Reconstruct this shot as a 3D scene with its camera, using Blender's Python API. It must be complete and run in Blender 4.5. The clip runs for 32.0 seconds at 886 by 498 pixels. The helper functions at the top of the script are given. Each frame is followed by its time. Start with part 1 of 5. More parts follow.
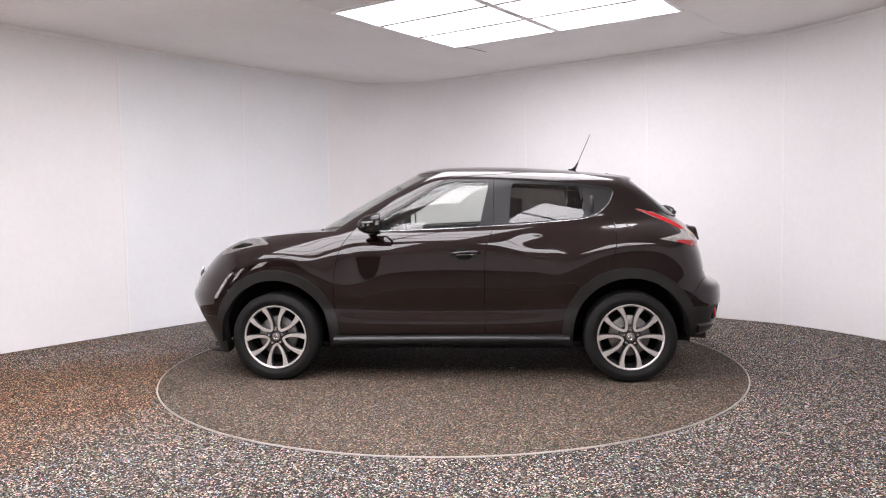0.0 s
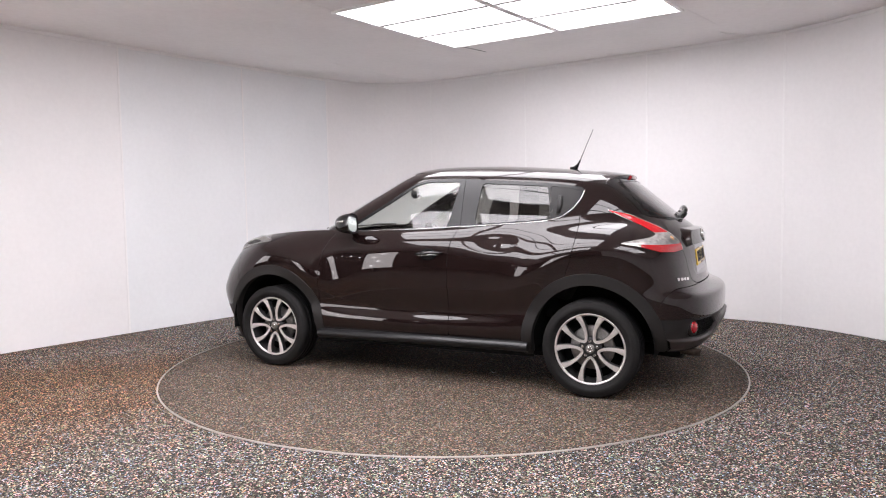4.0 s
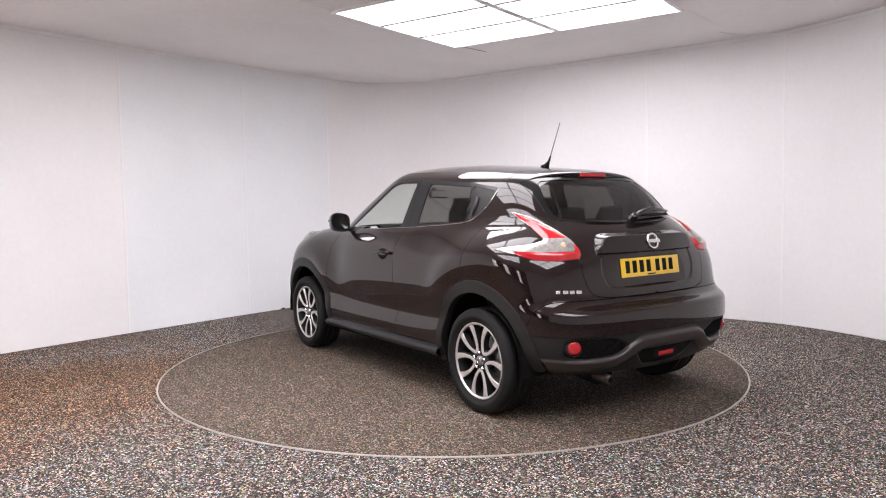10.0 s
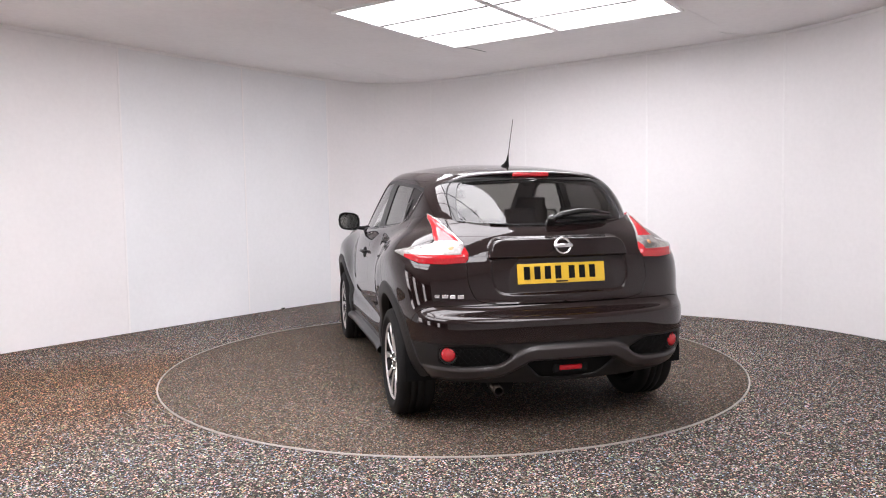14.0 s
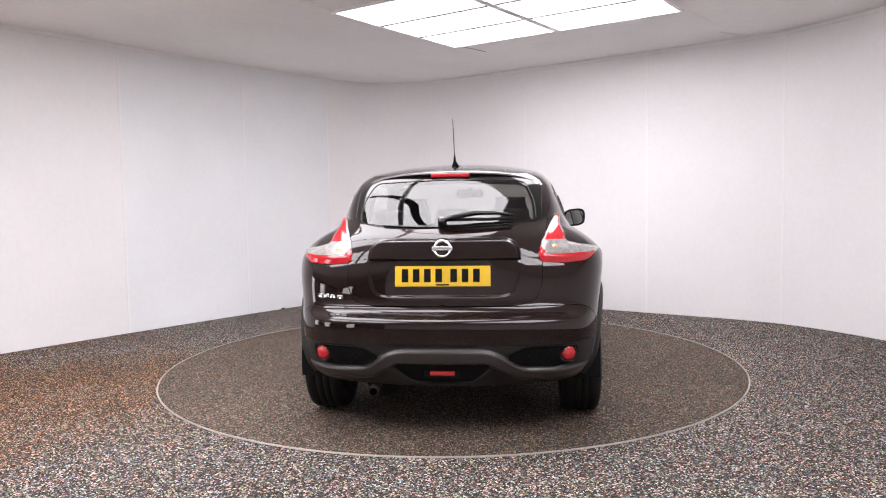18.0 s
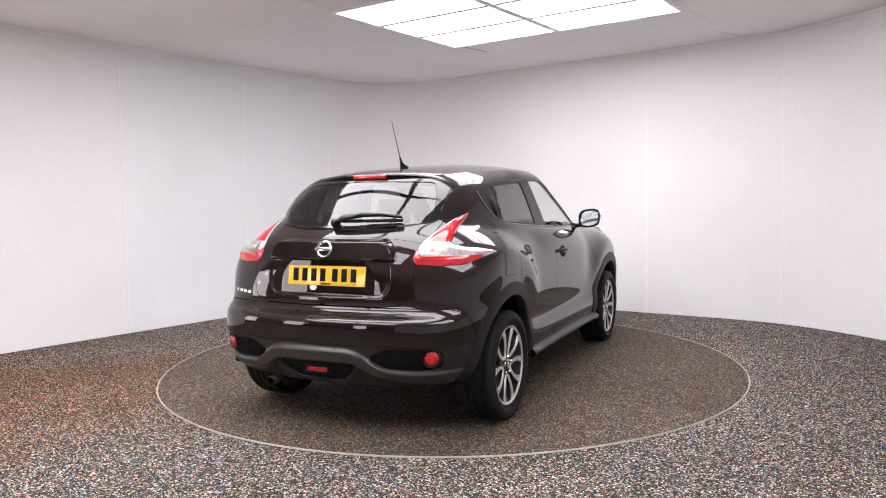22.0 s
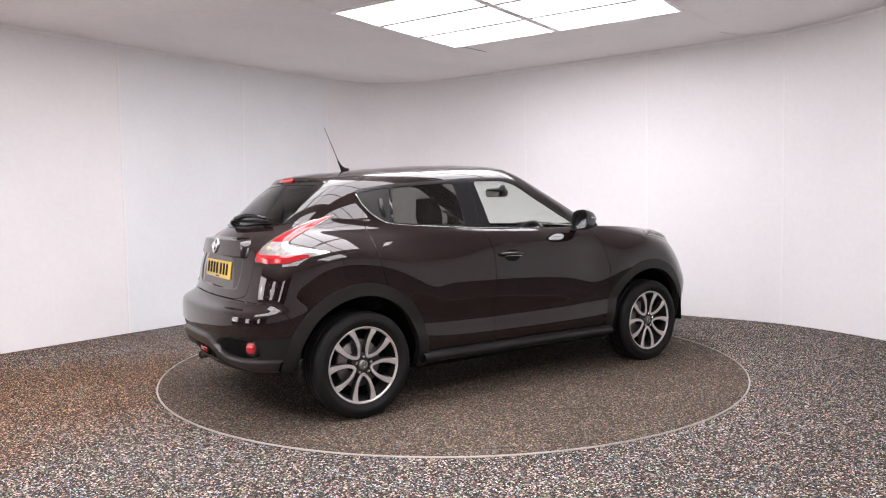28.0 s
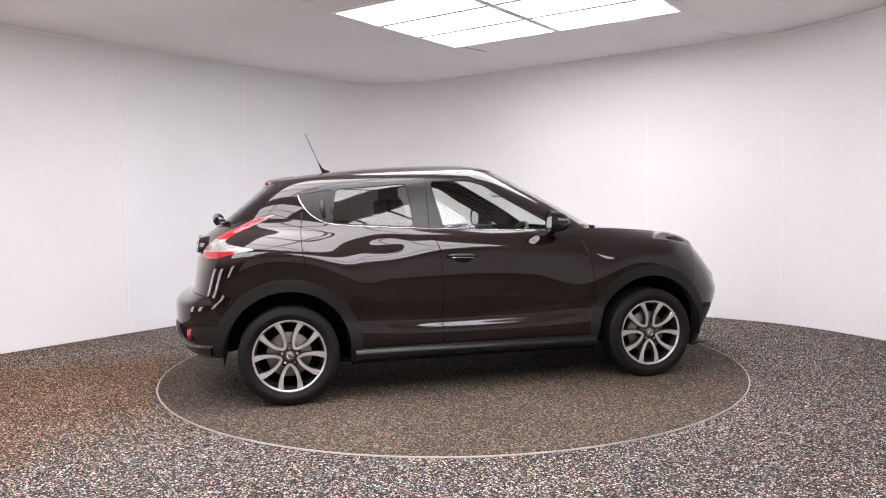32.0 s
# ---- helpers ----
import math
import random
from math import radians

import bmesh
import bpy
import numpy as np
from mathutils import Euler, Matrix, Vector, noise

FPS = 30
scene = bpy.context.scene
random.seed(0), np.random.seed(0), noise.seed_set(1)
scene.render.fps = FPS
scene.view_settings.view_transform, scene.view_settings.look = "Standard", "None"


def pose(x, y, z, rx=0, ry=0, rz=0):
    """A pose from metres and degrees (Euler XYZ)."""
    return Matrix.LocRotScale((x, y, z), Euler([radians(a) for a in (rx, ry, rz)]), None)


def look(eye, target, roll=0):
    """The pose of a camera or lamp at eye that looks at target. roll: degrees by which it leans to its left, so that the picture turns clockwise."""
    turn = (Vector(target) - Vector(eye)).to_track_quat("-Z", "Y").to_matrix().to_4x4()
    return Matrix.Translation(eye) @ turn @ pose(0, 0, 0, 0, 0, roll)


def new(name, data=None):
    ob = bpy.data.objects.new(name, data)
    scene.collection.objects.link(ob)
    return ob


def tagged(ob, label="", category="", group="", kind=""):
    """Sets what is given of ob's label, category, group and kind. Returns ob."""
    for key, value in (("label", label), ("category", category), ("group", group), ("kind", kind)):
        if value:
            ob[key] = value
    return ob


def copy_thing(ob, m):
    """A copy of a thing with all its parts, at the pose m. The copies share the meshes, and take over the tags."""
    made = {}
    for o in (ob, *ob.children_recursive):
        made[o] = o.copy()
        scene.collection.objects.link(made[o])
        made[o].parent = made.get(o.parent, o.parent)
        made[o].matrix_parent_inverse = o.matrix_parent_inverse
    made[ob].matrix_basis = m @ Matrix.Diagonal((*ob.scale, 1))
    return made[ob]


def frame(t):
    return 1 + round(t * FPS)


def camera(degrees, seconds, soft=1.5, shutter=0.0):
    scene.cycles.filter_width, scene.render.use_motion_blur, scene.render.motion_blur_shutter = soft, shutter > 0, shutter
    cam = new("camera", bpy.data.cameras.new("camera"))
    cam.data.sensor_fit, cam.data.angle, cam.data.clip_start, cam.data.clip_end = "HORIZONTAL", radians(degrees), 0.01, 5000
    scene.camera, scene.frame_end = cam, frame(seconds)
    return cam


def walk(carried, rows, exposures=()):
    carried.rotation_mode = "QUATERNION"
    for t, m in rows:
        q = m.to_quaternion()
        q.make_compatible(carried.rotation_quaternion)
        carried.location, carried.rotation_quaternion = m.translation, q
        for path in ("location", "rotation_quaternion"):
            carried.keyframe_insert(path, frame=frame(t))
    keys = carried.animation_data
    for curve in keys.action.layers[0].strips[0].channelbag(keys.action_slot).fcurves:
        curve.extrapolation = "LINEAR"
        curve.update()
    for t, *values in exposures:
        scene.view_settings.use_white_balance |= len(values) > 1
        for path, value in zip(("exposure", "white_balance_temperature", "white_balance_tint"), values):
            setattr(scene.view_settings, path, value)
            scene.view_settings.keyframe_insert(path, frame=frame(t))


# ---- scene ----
# ---------------------------------------------------------------- camera
cam = camera(64.44, 32.0, soft=1.1)
EYE = Vector((0.0, -5.702, 1.274))
AIM = EYE + 5.0 * Vector((-0.00991, 0.99792, -0.06373))
walk(cam, [(0.0, look(EYE, AIM, -0.956)), (32.0, look(EYE, AIM, -0.956))], exposures=[(0.0, 0.22, 6350, 16.3), (32.0, 0.22, 6350, 16.3)])

# ---------------------------------------------------------------- world and light
world = bpy.data.worlds.new("studio_world")
world.use_nodes = True
world.node_tree.nodes["Background"].inputs[0].default_value = (0.35, 0.33, 0.33, 1)
world.node_tree.nodes["Background"].inputs[1].default_value = 0.05
scene.world = world
PANEL_GLOW = 8.1        # ceiling light tiles
STRIP_GLOW = 5.0        # lit openings behind the camera

# turntable: radius, start angle and speed of the car's heading, car's offset on it
TABLE_R = 2.241
HEAD0, SPEED = 175.20, -5.0266
CAR_AT = Vector((-0.0520, -0.1362, 0.0))
CEIL = 2.93


# ---------------------------------------------------------------- materials
def material(name, colour, rough=0.5, metal=0.0, spec=0.5, tint=(1.0, 1.0, 1.0), vary=0.0, scale=40.0, bump=0.0, coat=0.0, stain=0.0, stain_scale=3.0, rough_vary=0.0):
    """Principled surface with fine grain, large soft stains and relief."""
    m = bpy.data.materials.new(name)
    m.use_nodes = True
    nt = m.node_tree
    b = nt.nodes["Principled BSDF"]
    b.inputs["Base Color"].default_value = (*colour, 1)
    b.inputs["Roughness"].default_value = rough
    b.inputs["Metallic"].default_value = metal
    b.inputs["Specular IOR Level"].default_value = spec
    b.inputs["Specular Tint"].default_value = (*tint, 1)
    b.inputs["Coat Weight"].default_value = coat
    b.inputs["Coat Roughness"].default_value = 0.015
    b.inputs["Coat IOR"].default_value = 1.51
    if not (vary or bump or stain or rough_vary):
        return m
    tc = nt.nodes.new("ShaderNodeTexCoord")
    fine = nt.nodes.new("ShaderNodeTexNoise")
    fine.inputs["Scale"].default_value = scale
    fine.inputs["Detail"].default_value = 4
    nt.links.new(tc.outputs["Object"], fine.inputs["Vector"])
    broad = nt.nodes.new("ShaderNodeTexNoise")
    broad.inputs["Scale"].default_value = stain_scale
    broad.inputs["Detail"].default_value = 3
    nt.links.new(tc.outputs["Object"], broad.inputs["Vector"])
    if vary or stain:
        a = nt.nodes.new("ShaderNodeMapRange")
        a.inputs["From Min"].default_value, a.inputs["From Max"].default_value = 0.3, 0.7
        a.inputs["To Min"].default_value, a.inputs["To Max"].default_value = 1 - vary, 1 + vary
        nt.links.new(fine.outputs["Fac"], a.inputs["Value"])
        c = nt.nodes.new("ShaderNodeMapRange")
        c.inputs["From Min"].default_value, c.inputs["From Max"].default_value = 0.3, 0.7
        c.inputs["To Min"].default_value, c.inputs["To Max"].default_value = 1 - stain, 1 + stain
        nt.links.new(broad.outputs["Fac"], c.inputs["Value"])
        mul = nt.nodes.new("ShaderNodeMath")
        mul.operation = "MULTIPLY"
        nt.links.new(a.outputs[0], mul.inputs[0])
        nt.links.new(c.outputs[0], mul.inputs[1])
        sc = nt.nodes.new("ShaderNodeVectorMath")
        sc.operation = "SCALE"
        sc.inputs[0].default_value = colour
        nt.links.new(mul.outputs[0], sc.inputs["Scale"])
        nt.links.new(sc.outputs[0], b.inputs["Base Color"])
    if rough_vary:
        q = nt.nodes.new("ShaderNodeMapRange")
        q.inputs["From Min"].default_value, q.inputs["From Max"].default_value = 0.3, 0.7
        q.inputs["To Min"].default_value, q.inputs["To Max"].default_value = rough * (1 - rough_vary), min(1, rough * (1 + rough_vary))
        nt.links.new(broad.outputs["Fac"], q.inputs["Value"])
        nt.links.new(q.outputs[0], b.inputs["Roughness"])
    if bump:
        bn = nt.nodes.new("ShaderNodeBump")
        bn.inputs["Strength"].default_value = bump
        bn.inputs["Distance"].default_value = 0.002
        nt.links.new(fine.outputs["Fac"], bn.inputs["Height"])
        nt.links.new(bn.outputs[0], b.inputs["Normal"])
    return m


def glowing(name, colour, strength):
    m = bpy.data.materials.new(name)
    m.use_nodes = True
    b = m.node_tree.nodes["Principled BSDF"]
    b.inputs["Base Color"].default_value = (0.8, 0.8, 0.8, 1)
    b.inputs["Emission Color"].default_value = (*colour, 1)
    b.inputs["Emission Strength"].default_value = strength
    return m


def glass_material(name, tint, rough=0.0):
    """Thin pane: tinted see-through with a mirror sheen by Fresnel."""
    m = bpy.data.materials.new(name)
    m.use_nodes = True
    nt = m.node_tree
    nt.nodes.remove(nt.nodes["Principled BSDF"])
    out = nt.nodes["Material Output"]
    see = nt.nodes.new("ShaderNodeBsdfTransparent")
    see.inputs[0].default_value = (*tint, 1)
    gl = nt.nodes.new("ShaderNodeBsdfGlossy")
    gl.inputs["Color"].default_value = (1, 1, 1, 1)
    gl.inputs["Roughness"].default_value = rough
    lw = nt.nodes.new("ShaderNodeLayerWeight")
    lw.inputs["Blend"].default_value = 0.5
    p5 = nt.nodes.new("ShaderNodeMath")
    p5.operation = "POWER"
    p5.inputs[1].default_value = 5.0
    fr = nt.nodes.new("ShaderNodeMath")
    fr.operation = "MULTIPLY_ADD"
    fr.inputs[1].default_value, fr.inputs[2].default_value = 0.94, 0.055
    nt.links.new(lw.outputs["Facing"], p5.inputs[0])
    nt.links.new(p5.outputs[0], fr.inputs[0])
    mix = nt.nodes.new("ShaderNodeMixShader")
    nt.links.new(fr.outputs[0], mix.inputs[0])
    nt.links.new(see.outputs[0], mix.inputs[1])
    nt.links.new(gl.outputs[0], mix.inputs[2])
    nt.links.new(mix.outputs[0], out.inputs["Surface"])
    return m


def carpet_material(name, stops, tint=(1.0, 1.0, 1.0), hue=0.5, worn=None):
    """Flecked rubber: cells of many greys, each with a slight hue of its own, broad wear, and brown dirt trodden in round one place."""
    m = bpy.data.materials.new(name)
    m.use_nodes = True
    nt = m.node_tree
    b = nt.nodes["Principled BSDF"]
    b.inputs["Roughness"].default_value = 0.8
    b.inputs["Specular IOR Level"].default_value = 0.2
    tc = nt.nodes.new("ShaderNodeTexCoord")
    vo = nt.nodes.new("ShaderNodeTexVoronoi")
    vo.inputs["Scale"].default_value = 142.0
    nt.links.new(tc.outputs["Object"], vo.inputs["Vector"])
    sep = nt.nodes.new("ShaderNodeSeparateColor")
    nt.links.new(vo.outputs["Color"], sep.inputs[0])

    def steps(source, table):
        ramp = nt.nodes.new("ShaderNodeValToRGB")
        r = ramp.color_ramp
        r.interpolation = "CONSTANT"
        while len(r.elements) < len(table):
            r.elements.new(0.5)
        for e, (p, c) in zip(r.elements, table):
            e.position, e.color = p, (*c, 1)
        nt.links.new(source, ramp.inputs[0])
        return ramp.outputs[0]

    def blend(kind, fac, a, c):
        n = nt.nodes.new("ShaderNodeMix")
        n.data_type, n.blend_type = "RGBA", kind
        for s, v in ((n.inputs[0], fac), (n.inputs[6], a), (n.inputs[7], c)):
            if isinstance(v, (float, int)):
                s.default_value = v
            elif isinstance(v, tuple):
                s.default_value = (*v, 1)
            else:
                nt.links.new(v, s)
        return n.outputs[2]
    grey = steps(sep.outputs[0], [(p, (v * tint[0], v * tint[1], v * tint[2])) for p, v in stops])
    hues = steps(sep.outputs[1], ((0.0, (1.0, 0.98, 0.95)), (0.30, (1.12, 0.98, 0.78)), (0.46, (1.35, 0.76, 0.90)), (0.62, (0.74, 1.12, 0.74)), (0.76, (0.62, 0.95, 1.45)), (0.90, (1.45, 0.82, 0.48))))
    col = blend("MULTIPLY", hue, grey, hues)
    big = nt.nodes.new("ShaderNodeTexNoise")
    big.inputs["Scale"].default_value = 0.7
    big.inputs["Detail"].default_value = 5
    nt.links.new(tc.outputs["Object"], big.inputs["Vector"])
    if worn:
        g = nt.nodes.new("ShaderNodeVectorMath")
        g.operation = "DISTANCE"
        g.inputs[1].default_value = worn
        nt.links.new(tc.outputs["Object"], g.inputs[0])
        f = nt.nodes.new("ShaderNodeMath")
        f.operation = "MULTIPLY_ADD"
        f.inputs[1].default_value = 4.5
        nt.links.new(big.outputs["Fac"], f.inputs[0])
        nt.links.new(g.outputs["Value"], f.inputs[2])
        k = nt.nodes.new("ShaderNodeMapRange")
        k.inputs["From Min"].default_value, k.inputs["From Max"].default_value = 2.9, 4.5
        k.inputs["To Min"].default_value, k.inputs["To Max"].default_value = 0.9, 0.0
        nt.links.new(f.outputs[0], k.inputs["Value"])
        col = blend("MULTIPLY", k.outputs[0], col, (1.05, 0.72, 0.46))
    mr = nt.nodes.new("ShaderNodeMapRange")
    mr.inputs["From Min"].default_value, mr.inputs["From Max"].default_value = 0.35, 0.7
    mr.inputs["To Min"].default_value, mr.inputs["To Max"].default_value = 0.86, 1.12
    nt.links.new(big.outputs["Fac"], mr.inputs["Value"])
    sc = nt.nodes.new("ShaderNodeVectorMath")
    sc.operation = "SCALE"
    nt.links.new(col, sc.inputs[0])
    nt.links.new(mr.outputs[0], sc.inputs["Scale"])
    nt.links.new(sc.outputs[0], b.inputs["Base Color"])
    bn = nt.nodes.new("ShaderNodeBump")
    bn.inputs["Strength"].default_value = 0.3
    bn.inputs["Distance"].default_value = 0.002
    nt.links.new(vo.outputs["Distance"], bn.inputs["Height"])
    nt.links.new(bn.outputs[0], b.inputs["Normal"])
    return m


M_WALL = material("white_wall_panel", (0.90, 0.885, 0.888), 0.42, vary=0.015, scale=25, stain=0.03, stain_scale=0.8, bump=0.03, rough_vary=0.15)
M_WALL_COOL = material("cool_white_wall_panel", (0.875, 0.888, 0.905), 0.42, vary=0.015, scale=25, stain=0.03, stain_scale=0.8, bump=0.03, rough_vary=0.15)
M_TRIM = material("white_joint_strip", (0.93, 0.92, 0.92), 0.35, vary=0.02, scale=30)
M_CEIL = material("white_ceiling_board", (0.955, 0.93, 0.93), 0.7, vary=0.02, scale=18, stain=0.04, stain_scale=0.9)
M_CARPET = carpet_material("flecked_rubber_floor", ((0.0, 0.008), (0.33, 0.030), (0.55, 0.075), (0.69, 0.15), (0.82, 0.32), (0.92, 0.60)), (1.10, 1.01, 0.93), 0.95, (-3.4, -0.9, 0.0))
M_TABLE = carpet_material("worn_flecked_rubber", ((0.0, 0.024), (0.30, 0.045), (0.52, 0.075), (0.68, 0.115), (0.82, 0.19), (0.94, 0.32)), (1.13, 0.93, 0.74), 0.8)
M_ALU = material("worn_aluminium", (0.52, 0.49, 0.46), 0.45, metal=0.6, vary=0.1, scale=60)
M_PANEL = glowing("lit_diffuser", (1.0, 0.985, 0.975), PANEL_GLOW)
M_STRIP = glowing("lit_softbox", (1.0, 0.94, 0.90), STRIP_GLOW)
M_BULB = glowing("lit_bulb", (1.0, 0.97, 0.94), STRIP_GLOW * 3.5)
M_DARKWALL = material("dark_grey_paint", (0.13, 0.12, 0.12), 0.8, vary=0.05, scale=10, stain=0.1)
M_PAINT = material("black_metallic_paint", (0.0082, 0.0042, 0.0041), 0.42, metal=0.0, spec=0.05, tint=(1.0, 0.66, 0.58), coat=1.0, vary=0.3, scale=900)
M_PLASTIC = material("grained_black_plastic", (0.0125, 0.0115, 0.0113), 0.46, spec=0.38, vary=0.1, scale=300, bump=0.12, stain=0.08, stain_scale=4)
M_BLACK = material("matt_black", (0.006, 0.006, 0.006), 0.75, spec=0.15, vary=0.1, scale=50)
M_GLOSSBLACK = material("gloss_black", (0.008, 0.008, 0.008), 0.08, spec=0.5)
M_PILLAR = material("satin_black_trim", (0.010, 0.010, 0.011), 0.30, spec=0.4, vary=0.1, scale=200)
M_RUBBER = material("tyre_rubber", (0.010, 0.0095, 0.0095), 0.68, spec=0.22, vary=0.15, scale=120, bump=0.1, stain=0.15, stain_scale=6)
M_ALLOY = material("machined_alloy", (0.64, 0.61, 0.59), 0.40, metal=0.65, vary=0.08, scale=60, stain=0.05, rough_vary=0.2)
M_ALLOYDARK = material("dark_painted_alloy", (0.035, 0.034, 0.035), 0.35, metal=0.4, vary=0.1, scale=80)
M_CHROME = material("chrome", (0.80, 0.80, 0.80), 0.08, metal=1.0)
M_DULLMETAL = material("dull_steel", (0.30, 0.29, 0.28), 0.45, metal=1.0, vary=0.2, scale=60)
M_CLEAR = glass_material("clear_window_glass", (0.87, 0.905, 0.88))
M_TINT = glass_material("privacy_window_glass", (0.24, 0.235, 0.225))
M_SATIN = material("dark_satin_grey", (0.032, 0.026, 0.025), 0.32, spec=0.5, vary=0.06, scale=200, bump=0.05)
M_RED = material("red_lamp_lens", (0.46, 0.012, 0.018), 0.14, spec=0.5, coat=0.5, vary=0.12, scale=90)
M_WHITELENS = material("clear_lamp_lens", (0.44, 0.42, 0.41), 0.18, metal=0.45, spec=0.5, coat=0.5, vary=0.3, scale=38, bump=0.4)
M_POD = material("smoky_clear_lens", (0.20, 0.195, 0.19), 0.14, metal=0.35, spec=0.5, coat=0.6, vary=0.2, scale=18)
M_GREYBAR = material("grey_tile_bar", (0.22, 0.21, 0.21), 0.5, vary=0.05, scale=40)
M_EXHAUST = material("sooty_exhaust_steel", (0.075, 0.062, 0.052), 0.5, metal=0.8, vary=0.3, scale=50)
M_AMBER = material("pale_amber_lens", (0.75, 0.42, 0.22), 0.2)
M_YELLOW = material("yellow_reflective_plate", (0.75, 0.47, 0.012), 0.35, vary=0.02, scale=200, coat=0.8)
M_SEAT = material("black_seat_cloth", (0.02, 0.02, 0.021), 0.9, vary=0.2, scale=250, bump=0.3)
M_TRIMGREY = material("dark_cabin_plastic", (0.03, 0.03, 0.03), 0.6, vary=0.1, scale=80)
M_HEADLINER = material("grey_headliner", (0.32, 0.31, 0.30), 0.9, vary=0.05, scale=60)


# ---------------------------------------------------------------- mesh helpers
def mesh_from(name, V, F, mats, smooth=True, normals=None):
    me = bpy.data.meshes.new(name)
    me.from_pydata([tuple(map(float, v)) for v in V], [], [tuple(map(int, f)) for f in F])
    for m in mats if isinstance(mats, (list, tuple)) else [mats]:
        me.materials.append(m)
    if smooth:
        me.polygons.foreach_set("use_smooth", [True] * len(me.polygons))
    me.update()
    if normals is not None:
        me.normals_split_custom_set_from_vertices([tuple(map(float, n)) for n in normals])
    return me


def part(name, bm, mat, parent=None, label="", smooth=False, at=None):
    """One bmesh (or ready mesh) as one object under a thing or a part."""
    if isinstance(bm, bpy.types.Mesh):
        me = bm
    else:
        bmesh.ops.recalc_face_normals(bm, faces=bm.faces)
        me = bpy.data.meshes.new(name)
        bm.to_mesh(me)
        bm.free()
        for m in mat if isinstance(mat, (list, tuple)) else [mat]:
            me.materials.append(m)
        if smooth:
            me.polygons.foreach_set("use_smooth", [True] * len(me.polygons))
    ob = new(name, me)
    if parent is not None:
        ob.parent = parent
    if at is not None:
        ob.matrix_basis = at
    if label:
        tagged(ob, label)
    return ob


def box(bm, lo, hi, bevel=0.0, m=None):
    r = bmesh.ops.create_cube(bm, size=1.0)
    vs = r["verts"]
    for v in vs:
        v.co = Vector([lo[i] + (v.co[i] + 0.5) * (hi[i] - lo[i]) for i in range(3)])
    if bevel:
        es = list({e for v in vs for e in v.link_edges})
        rb = bmesh.ops.bevel(bm, geom=es, offset=bevel, segments=2, affect="EDGES", profile=0.6)
        vs = list({v for f in rb["faces"] for v in f.verts} | {v for v in vs if v.is_valid})
    if m is not None:
        bmesh.ops.transform(bm, matrix=m, verts=vs)
    return vs


def revolve(profile, n=48, axis="y", a0=0.0, a1=2 * math.pi):
    """Vertices and faces of a turned shape; profile: (radius, along the axis)."""
    full = abs(a1 - a0 - 2 * math.pi) < 1e-6
    cols = n if full else n + 1
    V, F = [], []
    for i in range(cols):
        a = a0 + (a1 - a0) * i / n
        for r, h in profile:
            c, s = r * math.cos(a), r * math.sin(a)
            V.append({"y": (c, h, s), "z": (c, s, h), "x": (h, c, s)}[axis])
    k = len(profile)
    for i in range(n):
        j = (i + 1) % cols
        for q in range(k - 1):
            F.append((i * k + q, i * k + q + 1, j * k + q + 1, j * k + q))
    return V, F


def sweep(points, radius, n=8, flat=1.0):
    """A bent rod through points."""
    P = [Vector(p) for p in points]
    V, F = [], []
    for i, p in enumerate(P):
        d = (P[min(i + 1, len(P) - 1)] - P[max(i - 1, 0)]).normalized()
        a = d.cross(Vector((0, 0, 1)))
        if a.length < 1e-3:
            a = d.cross(Vector((0, 1, 0)))
        a.normalize()
        b = a.cross(d).normalized()
        rr = radius[i] if isinstance(radius, (list, tuple)) else radius
        for k in range(n):
            t = 2 * math.pi * k / n
            V.append(p + a * (rr * math.cos(t)) + b * (rr * flat * math.sin(t)))
    for i in range(len(P) - 1):
        for k in range(n):
            F.append((i * n + k, i * n + (k + 1) % n, (i + 1) * n + (k + 1) % n, (i + 1) * n + k))
    F.append(tuple(range(n))[::-1])
    F.append(tuple((len(P) - 1) * n + k for k in range(n)))
    return V, F


def bspline(P, n, mirror_ends=False):
    """Points along a uniform cubic B-spline of control points P (k x d); its ends lie on the end points, or run straight across the centre plane y = 0."""
    P = np.asarray(P, float)
    flip = np.array([1, -1] + [1] * (P.shape[1] - 2)) if P.shape[1] > 1 else np.array([1.0])
    if mirror_ends:
        Q = np.vstack([P[1] * flip, P, P[-2] * flip])
    else:
        Q = np.vstack([2 * P[0] - P[1], P, 2 * P[-1] - P[-2]])
    t = np.linspace(0, len(P) - 1, n) if np.isscalar(n) else np.asarray(n)
    i = np.minimum(t.astype(int), len(P) - 2)
    u = (t - i)[:, None]
    w = ((1 - u) ** 3 / 6, (3 * u ** 3 - 6 * u ** 2 + 4) / 6, (-3 * u ** 3 + 3 * u ** 2 + 3 * u + 1) / 6, u ** 3 / 6)
    return w[0] * Q[i] + w[1] * Q[i + 1] + w[2] * Q[i + 2] + w[3] * Q[i + 3]


